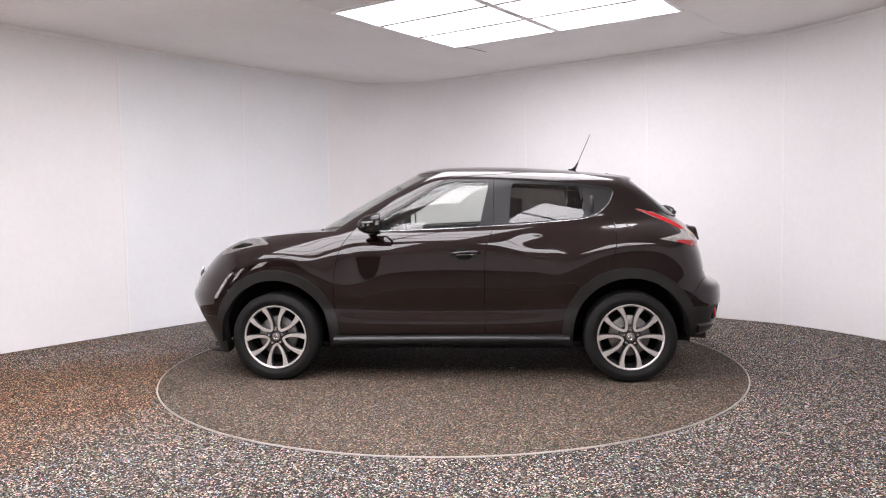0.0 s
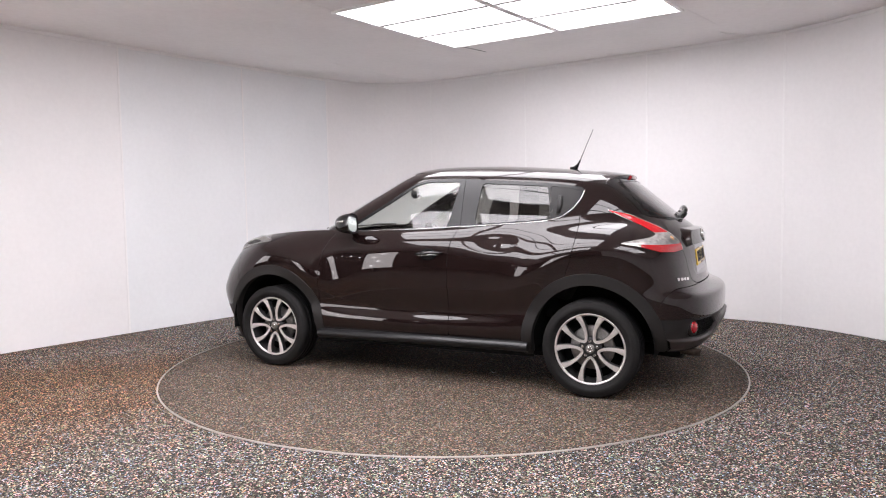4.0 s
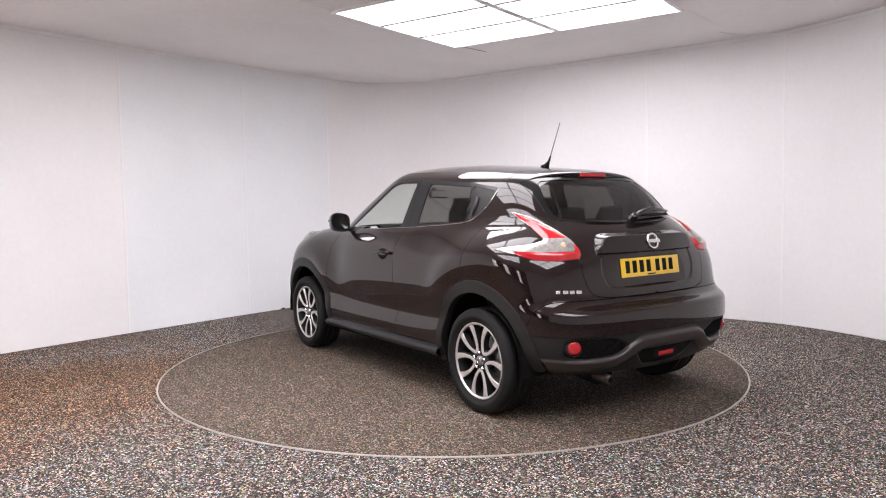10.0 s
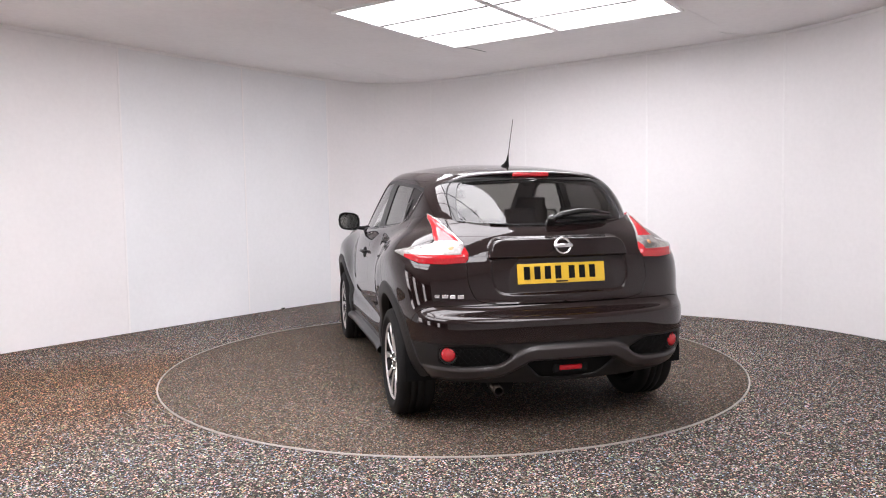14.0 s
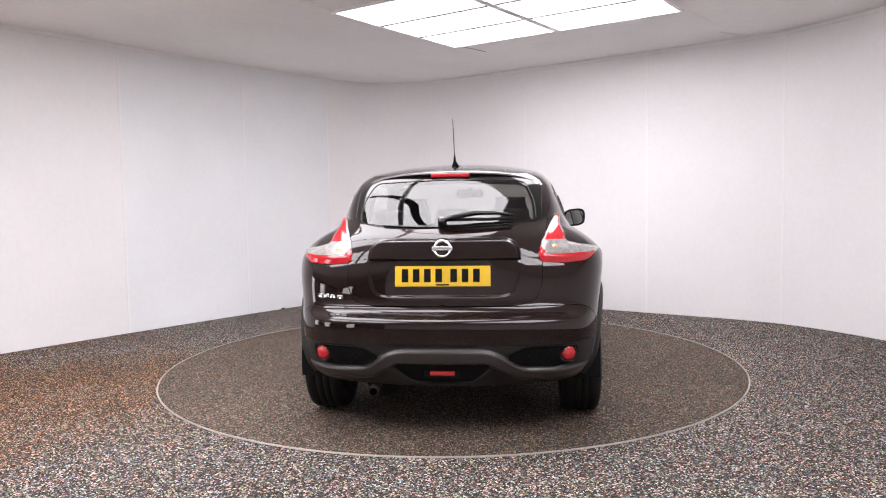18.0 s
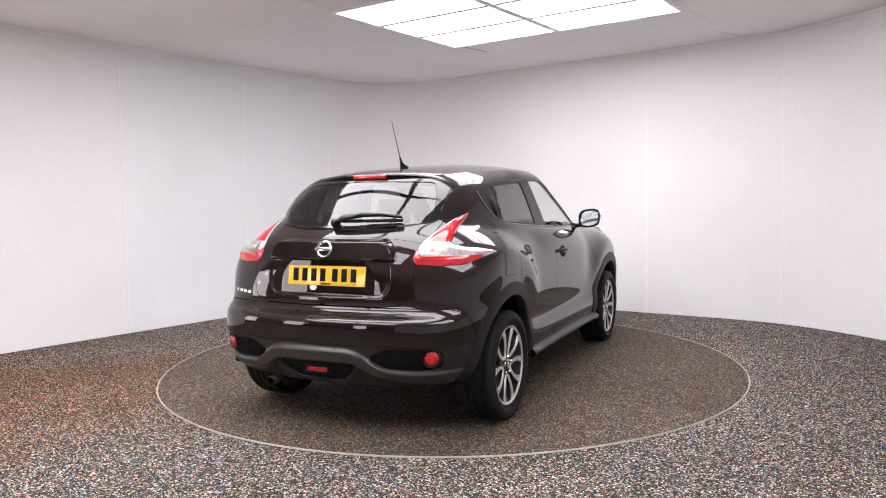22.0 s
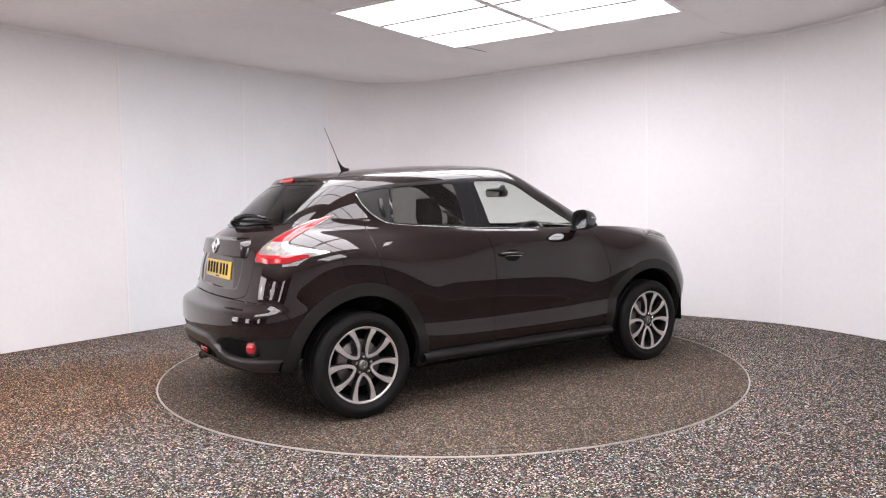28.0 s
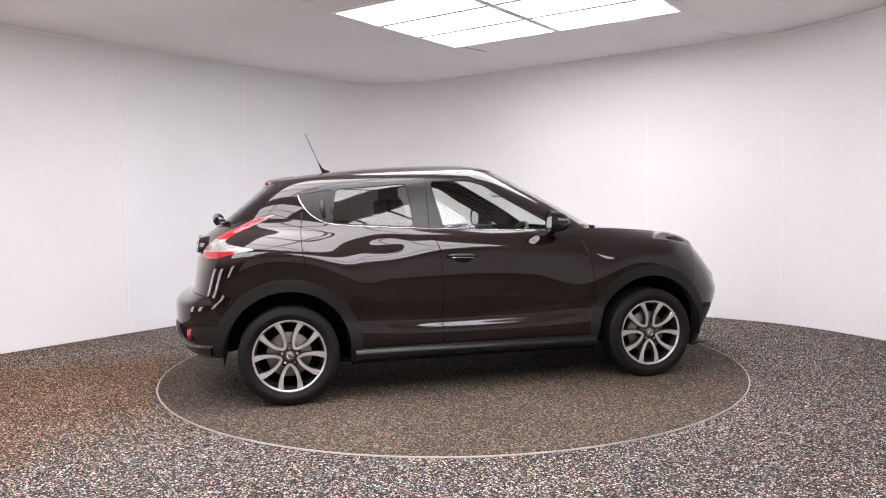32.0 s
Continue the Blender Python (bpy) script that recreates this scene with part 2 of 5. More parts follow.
# ---------------------------------------------------------------- the room
def plan_curve():
    """Wall line on the floor: two straight walls with a round back corner, curving on towards the camera."""
    pts = [(-5.5, -1.43), (-5.0, -0.79), (-4.5, -0.15), (-4.03, 0.46), (-3.31, 1.43), (-2.6, 2.35), (-2.1, 2.98), (-1.62, 3.56), (-1.15, 3.97),
           (-0.55, 4.06), (0.1, 3.73), (0.9, 3.17), (1.92, 2.46), (2.55, 2.03), (3.05, 1.70), (3.42, 1.35), (3.66, 0.93), (3.87, 0.42), (4.15, -0.4), (4.5, -1.6),
           (4.75, -3.0), (4.7, -4.6), (4.2, -6.1), (3.0, -7.2), (1.2, -7.6), (-0.4, -7.6), (-1.8, -7.6), (-2.6, -7.58), (-3.3, -7.5)]
    return bspline(pts, 420)


WALL = plan_curve()
WALL_S = np.concatenate([[0], np.cumsum(np.hypot(*np.diff(WALL, axis=0).T))])


def wall_at(s):
    """Place on the wall line at length s and the normal into the room."""
    p = np.array([np.interp(s, WALL_S, WALL[:, k]) for k in (0, 1)])
    q = np.array([np.interp(s + 0.02, WALL_S, WALL[:, k]) for k in (0, 1)]) - np.array([np.interp(s - 0.02, WALL_S, WALL[:, k]) for k in (0, 1)])
    q /= np.hypot(*q)
    return p, np.array([q[1], -q[0]])


def wall_strip(s0, s1, front, back, z0, z1, step=0.09):
    """Solid strip of wall from s0 to s1; front and back: distances into the room."""
    n = max(2, int(math.ceil((s1 - s0) / step)) + 1)
    V, F = [], []
    for s in np.linspace(s0, s1, n):
        p, q = wall_at(s)
        for d, z in ((front, z0), (front, z1), (back, z1), (back, z0)):
            V.append((*(p + q * d), z))
    for i in range(n - 1):
        for k in range(4):
            F.append((i * 4 + k, i * 4 + (k + 1) % 4, i * 4 + 4 + (k + 1) % 4, i * 4 + 4 + k))
    F += [(3, 2, 1, 0), tuple((n - 1) * 4 + k for k in range(4))]
    return V, F


def nearest_s(x, y):
    return float(WALL_S[np.argmin((WALL[:, 0] - x) ** 2 + (WALL[:, 1] - y) ** 2)])


def build_room():
    bm = bmesh.new()
    box(bm, (-9, -12, -0.2), (9, 7, 0.0))
    part("floor", bm, M_CARPET)
    tagged(bpy.data.objects["floor"], "dark speckled rubber floor covering with coloured flecks", "floor", kind="structure")
    wall = part("wall_north", mesh_from("wall_north", *wall_strip(0, WALL_S[-1], -0.14, -0.02, 0, CEIL + 0.1), M_WALL, smooth=False), None)
    tagged(wall, "curved white studio wall lined with tall smooth panels", "wall", kind="structure")
    seams = [nearest_s(*p) for p in ((-3.31, 1.43), (-2.42, 2.58), (-1.60, 3.59), (-0.21, 3.93), (0.963, 3.13), (2.21, 2.255), (3.375, 1.41))]
    gap = seams[1] - seams[0]
    seams = [seams[0] - gap * k for k in (2, 1)] + seams + [seams[-1] + 1.35 * k for k in range(1, 9)]
    bounds = [0.0] + seams + [float(WALL_S[-1])]
    cool = seams[2:4]
    for a, b in zip(bounds, bounds[1:]):
        part("panel", mesh_from("panel", *wall_strip(a + 0.0094, b - 0.0094, 0.0, -0.018, 0.004, CEIL - 0.002), M_WALL_COOL if a in cool else M_WALL, smooth=False), None, wall)
    for s in seams:
        part("joint_strip", mesh_from("joint_strip", *wall_strip(s - 0.009, s + 0.009, 0.003, -0.019, 0.004, CEIL - 0.03, 0.05), M_TRIM, smooth=False), None, wall)
    ends = {}
    for nm, lo, hi in (("wall_south", (-9, -9.6, 0), (9, -9.4, 3.4)), ("wall_west", (-9, -9.4, 0), (-8.8, 6.8, 3.4)), ("wall_east", (8.8, -9.4, 0), (9, 6.8, 3.4))):
        bm = bmesh.new()
        box(bm, lo, hi)
        ends[nm] = tagged(part(nm, bm, M_DARKWALL), "dark unlit workshop wall behind the camera", "wall", kind="structure")
    bm = bmesh.new()
    box(bm, (-9, -9.4, CEIL), (9, 6.8, CEIL + 0.15))
    tagged(part("ceiling", bm, M_CEIL), "white boarded ceiling with faint joints", "ceiling", kind="structure")


LIGHT_U = Vector((0.8446, -0.5354, 0.0))     # along the two bays
LIGHT_V = Vector((-0.5977, -0.8017, 0.0))    # along the three tiles of a bay
LIGHT_O = Vector((0.085, 1.775, 0.0))


def build_light_box(origin):
    """Suspended light box: two bays of three glowing diffuser tiles in a slim white frame."""
    ob = new("ceiling_light")
    ob.location = (0, 0, CEIL)
    tagged(ob, "bright white ceiling light box of six diffuser tiles", "ceiling light", "ceiling light boxes")
    bay, tile, gap = 1.114, 0.572, 0.072
    m = Matrix(((*LIGHT_U.xy, 0, 0), (*LIGHT_V.xy, 0, 0), (0, 0, 1, 0), (0, 0, 0, 1))).transposed()
    m.translation = origin
    for i in range(2):
        for j in range(3):
            bm = bmesh.new()
            u, v = i * (bay + gap), j * tile
            box(bm, (u + 0.006, v + 0.003, -0.016), (u + bay - 0.006, v + tile - 0.003, -0.006), m=m)
            part("diffuser", bm, M_PANEL, ob)
            if j:
                bm = bmesh.new()
                box(bm, (u + 0.004, v - 0.020, -0.024), (u + bay - 0.004, v + 0.020, -0.012), m=m)
                part("tile_bar", bm, M_GREYBAR, ob)
    L, Wd = 2 * bay + gap, 3 * tile
    for nm, lo, hi in (("frame_rail", (-0.03, -0.03, -0.022), (L + 0.03, -0.002, -0.002)), ("frame_rail", (-0.03, Wd + 0.002, -0.022), (L + 0.03, Wd + 0.03, -0.002)),
                       ("frame_rail", (-0.03, 0, -0.022), (-0.002, Wd, -0.002)), ("frame_rail", (L + 0.002, 0, -0.022), (L + 0.03, Wd, -0.002)),
                       ("frame_rail", (bay, 0, -0.022), (bay + gap, Wd, -0.002))):
        bm = bmesh.new()
        box(bm, lo, hi, 0.003, m)
        part(nm, bm, M_TRIM, ob)


def build_lights():
    build_light_box(LIGHT_O)
    build_light_box(LIGHT_O + LIGHT_V * 2.32)
    # out of view: third box placed, fourth added, to even out wall light
    build_light_box(LIGHT_O + LIGHT_V * 3.3 + LIGHT_U * 3.2)
    build_light_box(LIGHT_O + LIGHT_V * 4.64 - LIGHT_U * 0.2)
    # upright diffuser panels in the dark opening
    for at, aim, w in (((-6.6, -1.85), (-0.5, -0.5), 0.90), ((-6.2, -4.1), (-0.3, -0.8), 0.80), ((-4.9, -6.45), (0.0, -1.6), 0.60)):
        p = new("upright_light_panel")
        tagged(p, "tall upright white studio light panel on a stand", "studio light", "upright light panels")
        p.matrix_basis = Matrix.Translation((*at, 0)) @ pose(0, 0, 0, 0, 0, math.degrees(math.atan2(aim[1] - at[1], aim[0] - at[0])))
        for k in range(4):
            bm = bmesh.new()
            box(bm, (0.0, -w / 2, 0.30 + 0.44 * k), (0.02, w / 2, 0.735 + 0.44 * k), 0.006)
            part("diffuser", bm, M_STRIP, p)
            V, F = revolve([(0.0001, 0.055), (0.03, 0.05), (0.045, 0.03), (0.05, 0.0)], 16, "x")
            part("bulb", mesh_from("bulb", [(x + 0.02, y, z) for x, y, z in V], F, M_BULB), None, p, at=pose(0, 0.08 * (-1) ** k, 0.52 + 0.44 * k))
        bm = bmesh.new()
        box(bm, (-0.06, -w / 2 - 0.02, 0.28), (-0.004, w / 2 + 0.02, 2.07), 0.01)
        part("housing", bm, M_DARKWALL, p)
        bm = bmesh.new()
        box(bm, (-0.30, -0.25, 0.0), (0.20, 0.25, 0.03), 0.01)
        part("foot", bm, M_DARKWALL, p)
        bm = bmesh.new()
        box(bm, (-0.06, -0.03, 0.03), (0.0, 0.03, 0.29))
        part("post", bm, M_DARKWALL, p)
    # small bulbs on a rail in the dark area beyond
    r = new("lamp_rail")
    r.location = (-7.4, -4.6, 1.95)
    tagged(r, "dark rail with small bright bulbs", "lamp rail")
    V, F = sweep([(-0.4, 1.5, 0), (0.4, -1.5, 0)], 0.02, 8)
    part("rail", mesh_from("rail", V, F, M_DARKWALL), None, r)
    for y in (1.0, -1.0):
        V, F = sweep([(-y * 0.267, y, 0), (-y * 0.267, y, CEIL - 1.95)], 0.012, 8)
        part("hanger", mesh_from("hanger", V, F, M_DARKWALL), None, r)
    for k in range(5):
        V, F = revolve([(0.0001, -0.06), (0.045, -0.04), (0.055, 0.0), (0.03, 0.05), (0.015, 0.08)], 12, "z")
        part("bulb", mesh_from("bulb", V, F, M_BULB), None, r, at=pose(-0.32 + 0.16 * k, 1.2 - 0.6 * k, -0.10 - 0.22 * (k % 2)))


def build_turntable():
    ob = new("turntable")
    tagged(ob, "round flush car turntable covered in speckled rubber with metal rim", "turntable")
    V, F = revolve([(0.0001, 0.004), (0.8, 0.004), (1.6, 0.004), (TABLE_R - 0.012, 0.004), (TABLE_R - 0.010, 0.0)], 160, "z")
    part("platform", mesh_from("platform", V, F, M_TABLE, smooth=False), None, ob)
    V, F = revolve([(TABLE_R - 0.004, 0.001), (TABLE_R - 0.004, 0.007), (TABLE_R - 0.0005, 0.0072), (TABLE_R, 0.002), (TABLE_R + 0.003, 0.002), (TABLE_R + 0.0035, 0.0068), (TABLE_R + 0.006, 0.006), (TABLE_R + 0.0065, 0.001)], 160, "z")
    part("rim", mesh_from("rim", V, F, M_ALU, smooth=False), None, ob, "thin bright metal edge strip")
    return ob


build_room()
build_lights()
turntable = build_turntable()


# ---------------------------------------------------------------- surfaces of the car: cut out of smooth sheets
class Sheet:
    """Triangles with a smooth normal at each vertex."""

    def __init__(self, V, N, F):
        self.V, self.N, self.F = np.asarray(V, float).reshape(-1, 3), np.asarray(N, float).reshape(-1, 3), np.asarray(F, int).reshape(-1, 3)

    def cut(self, field):
        """The side of the sheet where field(V) is below zero."""
        g = field(self.V)
        ins = g <= 0
        cnt = ins[self.F].sum(1)
        F = list(map(tuple, self.F[cnt == 3]))
        V, N, made = list(self.V), list(self.N), {}

        def cross(a, b):
            k = (a, b) if a < b else (b, a)
            if k not in made:
                t = g[k[0]] / (g[k[0]] - g[k[1]])
                V.append(self.V[k[0]] * (1 - t) + self.V[k[1]] * t)
                N.append(self.N[k[0]] * (1 - t) + self.N[k[1]] * t)
                made[k] = len(V) - 1
            return made[k]
        for f in self.F[(cnt > 0) & (cnt < 3)]:
            f = list(map(int, f))
            s = [bool(ins[i]) for i in f]
            if sum(s) == 1:
                while not s[0]:
                    f, s = f[1:] + f[:1], s[1:] + s[:1]
                F.append((f[0], cross(f[0], f[1]), cross(f[0], f[2])))
            else:
                while s[2]:
                    f, s = f[1:] + f[:1], s[1:] + s[:1]
                p, q = cross(f[1], f[2]), cross(f[0], f[2])
                F += [(f[0], f[1], p), (f[0], p, q)]
        F = np.array(F, int).reshape(-1, 3)
        used = np.unique(F)
        at = np.full(len(V), -1)
        at[used] = np.arange(len(used))
        return Sheet(np.array(V)[used], np.array(N)[used], at[F]) if len(F) else Sheet(np.zeros((0, 3)), np.zeros((0, 3)), np.zeros((0, 3), int))

    def push(self, d):
        n = self.N / np.maximum(np.linalg.norm(self.N, axis=1), 1e-9)[:, None]
        return Sheet(self.V + n * (np.asarray(d).reshape(-1, 1) if np.ndim(d) else d), self.N, self.F)

    def mirrored(self):
        s = np.array([1, -1, 1])
        return Sheet(self.V * s, self.N * s, self.F[:, ::-1])

    def joined(self, *others):
        V, N, F, k = [self.V], [self.N], [self.F], len(self.V)
        for o in others:
            V.append(o.V), N.append(o.N), F.append(o.F + k)
            k += len(o.V)
        return Sheet(np.vstack(V), np.vstack(N), np.vstack(F))

    def whole(self):
        return self.joined(self.mirrored())

    def rims(self):
        """Directed edges at the border, without those on the centre plane."""
        E = np.vstack([self.F[:, [0, 1]], self.F[:, [1, 2]], self.F[:, [2, 0]]])
        key = np.sort(E, axis=1)
        _, inv, cnt = np.unique(key, axis=0, return_inverse=True, return_counts=True)
        E = E[cnt[inv.ravel()] == 1]
        return E[~((np.abs(self.V[E[:, 0], 1]) < 1e-4) & (np.abs(self.V[E[:, 1], 1]) < 1e-4))]

    def thick(self, depth=0.010, lip=0.0015):
        """With a small rolled edge and turned-in flanges along the border."""
        E = self.rims()
        n = self.N / np.maximum(np.linalg.norm(self.N, axis=1), 1e-9)[:, None]
        side = np.zeros_like(self.V)
        for k in (0, 1):
            np.add.at(side, E[:, k], np.cross(self.V[E[:, 1]] - self.V[E[:, 0]], n[E[:, k]]))
        side /= np.maximum(np.linalg.norm(side, axis=1), 1e-9)[:, None]
        b = np.unique(E)
        at = np.full(len(self.V), -1)
        at[b] = np.arange(len(b))
        k0 = len(self.V)
        V1 = self.V[b] + side[b] * lip - n[b] * lip
        V2 = self.V[b] + side[b] * lip - n[b] * depth
        V = np.vstack([self.V, V1, V2])
        N = np.vstack([n, side[b] + 0.4 * n[b], side[b]])
        i, j = E[:, 0], E[:, 1]
        a, c = k0 + at[i], k0 + at[j]
        a2, c2 = a + len(b), c + len(b)
        F = np.vstack([self.F, np.c_[j, i, a], np.c_[j, a, c], np.c_[c, a, a2], np.c_[c, a2, c2]])
        return Sheet(V, N, F)

    def refined(self):
        """Each triangle split in four."""
        E = np.sort(np.vstack([self.F[:, [0, 1]], self.F[:, [1, 2]], self.F[:, [2, 0]]]), axis=1)
        U, inv = np.unique(E, axis=0, return_inverse=True)
        inv = inv.ravel() + len(self.V)
        n = len(self.F)
        a, b, c = inv[:n], inv[n:2 * n], inv[2 * n:]
        i, j, k = self.F.T
        F = np.vstack([np.c_[i, a, c], np.c_[a, j, b], np.c_[c, b, k], np.c_[a, b, c]])
        return Sheet(np.vstack([self.V, (self.V[U[:, 0]] + self.V[U[:, 1]]) / 2]), np.vstack([self.N, (self.N[U[:, 0]] + self.N[U[:, 1]]) / 2]), F)

    def pieces(self):
        """The parts of the sheet that do not touch, largest first."""
        lab = np.arange(len(self.V))
        while True:
            low = lab[self.F].min(1)
            nxt = lab.copy()
            for k in range(3):
                np.minimum.at(nxt, self.F[:, k], low)
            nxt = nxt[nxt]
            if (nxt == lab).all():
                break
            lab = nxt
        out = []
        for c in np.unique(lab[self.F[:, 0]]):
            F = self.F[lab[self.F[:, 0]] == c]
            used = np.unique(F)
            at = np.full(len(self.V), -1)
            at[used] = np.arange(len(used))
            out.append(Sheet(self.V[used], self.N[used], at[F]))
        return sorted(out, key=lambda p: -len(p.F))

    def renormal(self):
        """Normals anew from the faces."""
        f = np.cross(self.V[self.F[:, 1]] - self.V[self.F[:, 0]], self.V[self.F[:, 2]] - self.V[self.F[:, 0]])
        N = np.zeros_like(self.V)
        for k in range(3):
            np.add.at(N, self.F[:, k], f)
        mid = np.abs(self.V[:, 1]) < 1e-4
        N[mid, 1] = 0
        return Sheet(self.V, N, self.F)

    def mesh(self, name, mat):
        n = self.N / np.maximum(np.linalg.norm(self.N, axis=1), 1e-9)[:, None]
        return mesh_from(name, self.V, self.F, mat, True, n)


def sheet_from_grid(P):
    """Sheet of a grid of points; normals point away from the car's middle axis."""
    a, b = P.shape[:2]
    du, dv = np.gradient(P, axis=0), np.gradient(P, axis=1)
    N = np.cross(du, dv)
    N /= np.maximum(np.linalg.norm(N, axis=2, keepdims=True), 1e-12)
    i = np.arange(a * b).reshape(a, b)
    q = np.stack([i[:-1, :-1], i[1:, :-1], i[1:, 1:], i[:-1, 1:]], -1).reshape(-1, 4)
    F = np.vstack([q[:, [0, 1, 2]], q[:, [0, 2, 3]]])
    V, N = P.reshape(-1, 3), N.reshape(-1, 3)
    mid = np.array([0.0, 0.0, 0.55])
    out = V - mid
    out[:, 0] = np.sign(out[:, 0]) * np.maximum(np.abs(out[:, 0]) - 1.3, 0)
    if (N * out).sum() < 0:
        N, F = -N, F[:, ::-1]
    return Sheet(V, N, F)


def rounded(pts, r=0.03, n=5):
    """Closed outline with its corners rounded."""
    out, k = [], len(pts)
    for i in range(k):
        p, a, b = Vector(pts[i]), Vector(pts[i - 1]), Vector(pts[(i + 1) % k])
        da, db = a - p, b - p
        ra, rb = min(r, da.length * 0.48), min(r, db.length * 0.48)
        s, e = p + da.normalized() * ra, p + db.normalized() * rb
        for j in range(n + 1):
            t = j / n
            out.append((1 - t) ** 2 * s + 2 * t * (1 - t) * p + t * t * e)
    return np.array([tuple(v) for v in out])


def outline(pts, r=0.03):
    """Signed distance to a closed outline, below zero inside."""
    P = rounded(pts, r)
    A, B = P, np.roll(P, -1, 0)

    def dist(Q):
        Q = np.asarray(Q, float)
        out = np.empty(len(Q))
        for s in range(0, len(Q), 4000):
            q = Q[s:s + 4000, None, :]
            ab = (B - A)[None]
            t = np.clip(((q - A) * ab).sum(-1) / np.maximum((ab * ab).sum(-1), 1e-12), 0, 1)
            d = np.sqrt((((q - A) - t[..., None] * ab) ** 2).sum(-1)).min(1)
            up = (A[None, :, 1] <= q[..., 1]) != (B[None, :, 1] <= q[..., 1])
            dy = np.where(B[:, 1] == A[:, 1], 1e-12, B[:, 1] - A[:, 1])
            xi = A[:, 0] + (q[..., 1] - A[:, 1]) / dy * (B[:, 0] - A[:, 0])
            ins = (up & (q[..., 0] < xi)).sum(1) % 2 == 1
            out[s:s + 4000] = np.where(ins, -d, d)
        return out
    return dist


def side_shape(pts, r=0.03):
    f = outline(pts, r)
    return lambda V: f(V[:, [0, 2]])


def rear_shape(pts, r=0.03):
    f = outline(pts, r)
    return lambda V: f(V[:, [1, 2]])


def corner_shape(pts, r=0.02):
    """Outline seen slantwise on the rear corner."""
    f = outline(pts, r)
    return lambda V: f(np.c_[V[:, 1] + (V[:, 0] + 1.7) * 0.8, V[:, 2]])


def minus(f):
    return lambda V: -f(V)


def grown(f, d):
    return lambda V: f(V) - d


def both(*fs):
    return lambda V: np.max([f(V) for f in fs], axis=0)


def either(*fs):
    return lambda V: np.min([f(V) for f in fs], axis=0)


GAP = 0.0025


def inside(sheet, f):
    return sheet.cut(grown(f, -GAP))


def outside(sheet, f):
    return sheet.cut(minus(grown(f, GAP)))


# lower body: level lines from the bottom edge to the shoulder; each runs from the nose's middle round the corner, along the side and round to the tail's middle
LEVEL_X = (
    (1.95, 1.9, 1.76, 1.6, 1.26, 0.85, 0.3, -0.25, -0.8, -1.26, -1.56, -1.8, -1.9, -1.92),
    (2.02, 1.96, 1.80, 1.62, 1.26, 0.85, 0.3, -0.25, -0.8, -1.26, -1.58, -1.86, -1.965, -1.99),
    (2.17, 2.09, 1.88, 1.63, 1.26, 0.85, 0.3, -0.25, -0.8, -1.26, -1.6, -1.9, -2, -2.025),
    (2.225, 2.13, 1.89, 1.63, 1.26, 0.85, 0.3, -0.25, -0.8, -1.26, -1.6, -1.9, -2, -2.028),
    (2.18, 2.09, 1.87, 1.63, 1.26, 0.85, 0.3, -0.25, -0.8, -1.26, -1.6, -1.895, -2, -2.028),
    (2.16, 2.08, 1.86, 1.62, 1.26, 0.85, 0.3, -0.25, -0.8, -1.26, -1.6, -1.865, -1.975, -2),
    (2.13, 2.06, 1.85, 1.62, 1.26, 0.85, 0.3, -0.25, -0.8, -1.26, -1.6, -1.8, -1.872, -1.908),
    (2.06, 1.99, 1.81, 1.61, 1.26, 0.85, 0.3, -0.25, -0.8, -1.26, -1.58, -1.77, -1.858, -1.902),
    (1.97, 1.91, 1.77, 1.6, 1.26, 0.85, 0.3, -0.25, -0.8, -1.26, -1.54, -1.715, -1.83, -1.884),
    (1.9, 1.84, 1.72, 1.54, 1.26, 0.85, 0.3, -0.25, -0.8, -1.26, -1.48, -1.61, -1.775, -1.848),
    (1.86, 1.805, 1.68, 1.505, 1.26, 0.85, 0.3, -0.25, -0.8, -1.26, -1.45, -1.58, -1.735, -1.8),
    (1.84, 1.7875, 1.66, 1.4875, 1.26, 0.85, 0.3, -0.25, -0.8, -1.26, -1.435, -1.565, -1.7125, -1.7675),
    (1.82, 1.77, 1.64, 1.47, 1.26, 0.85, 0.3, -0.25, -0.8, -1.26, -1.42, -1.55, -1.69, -1.735),
)
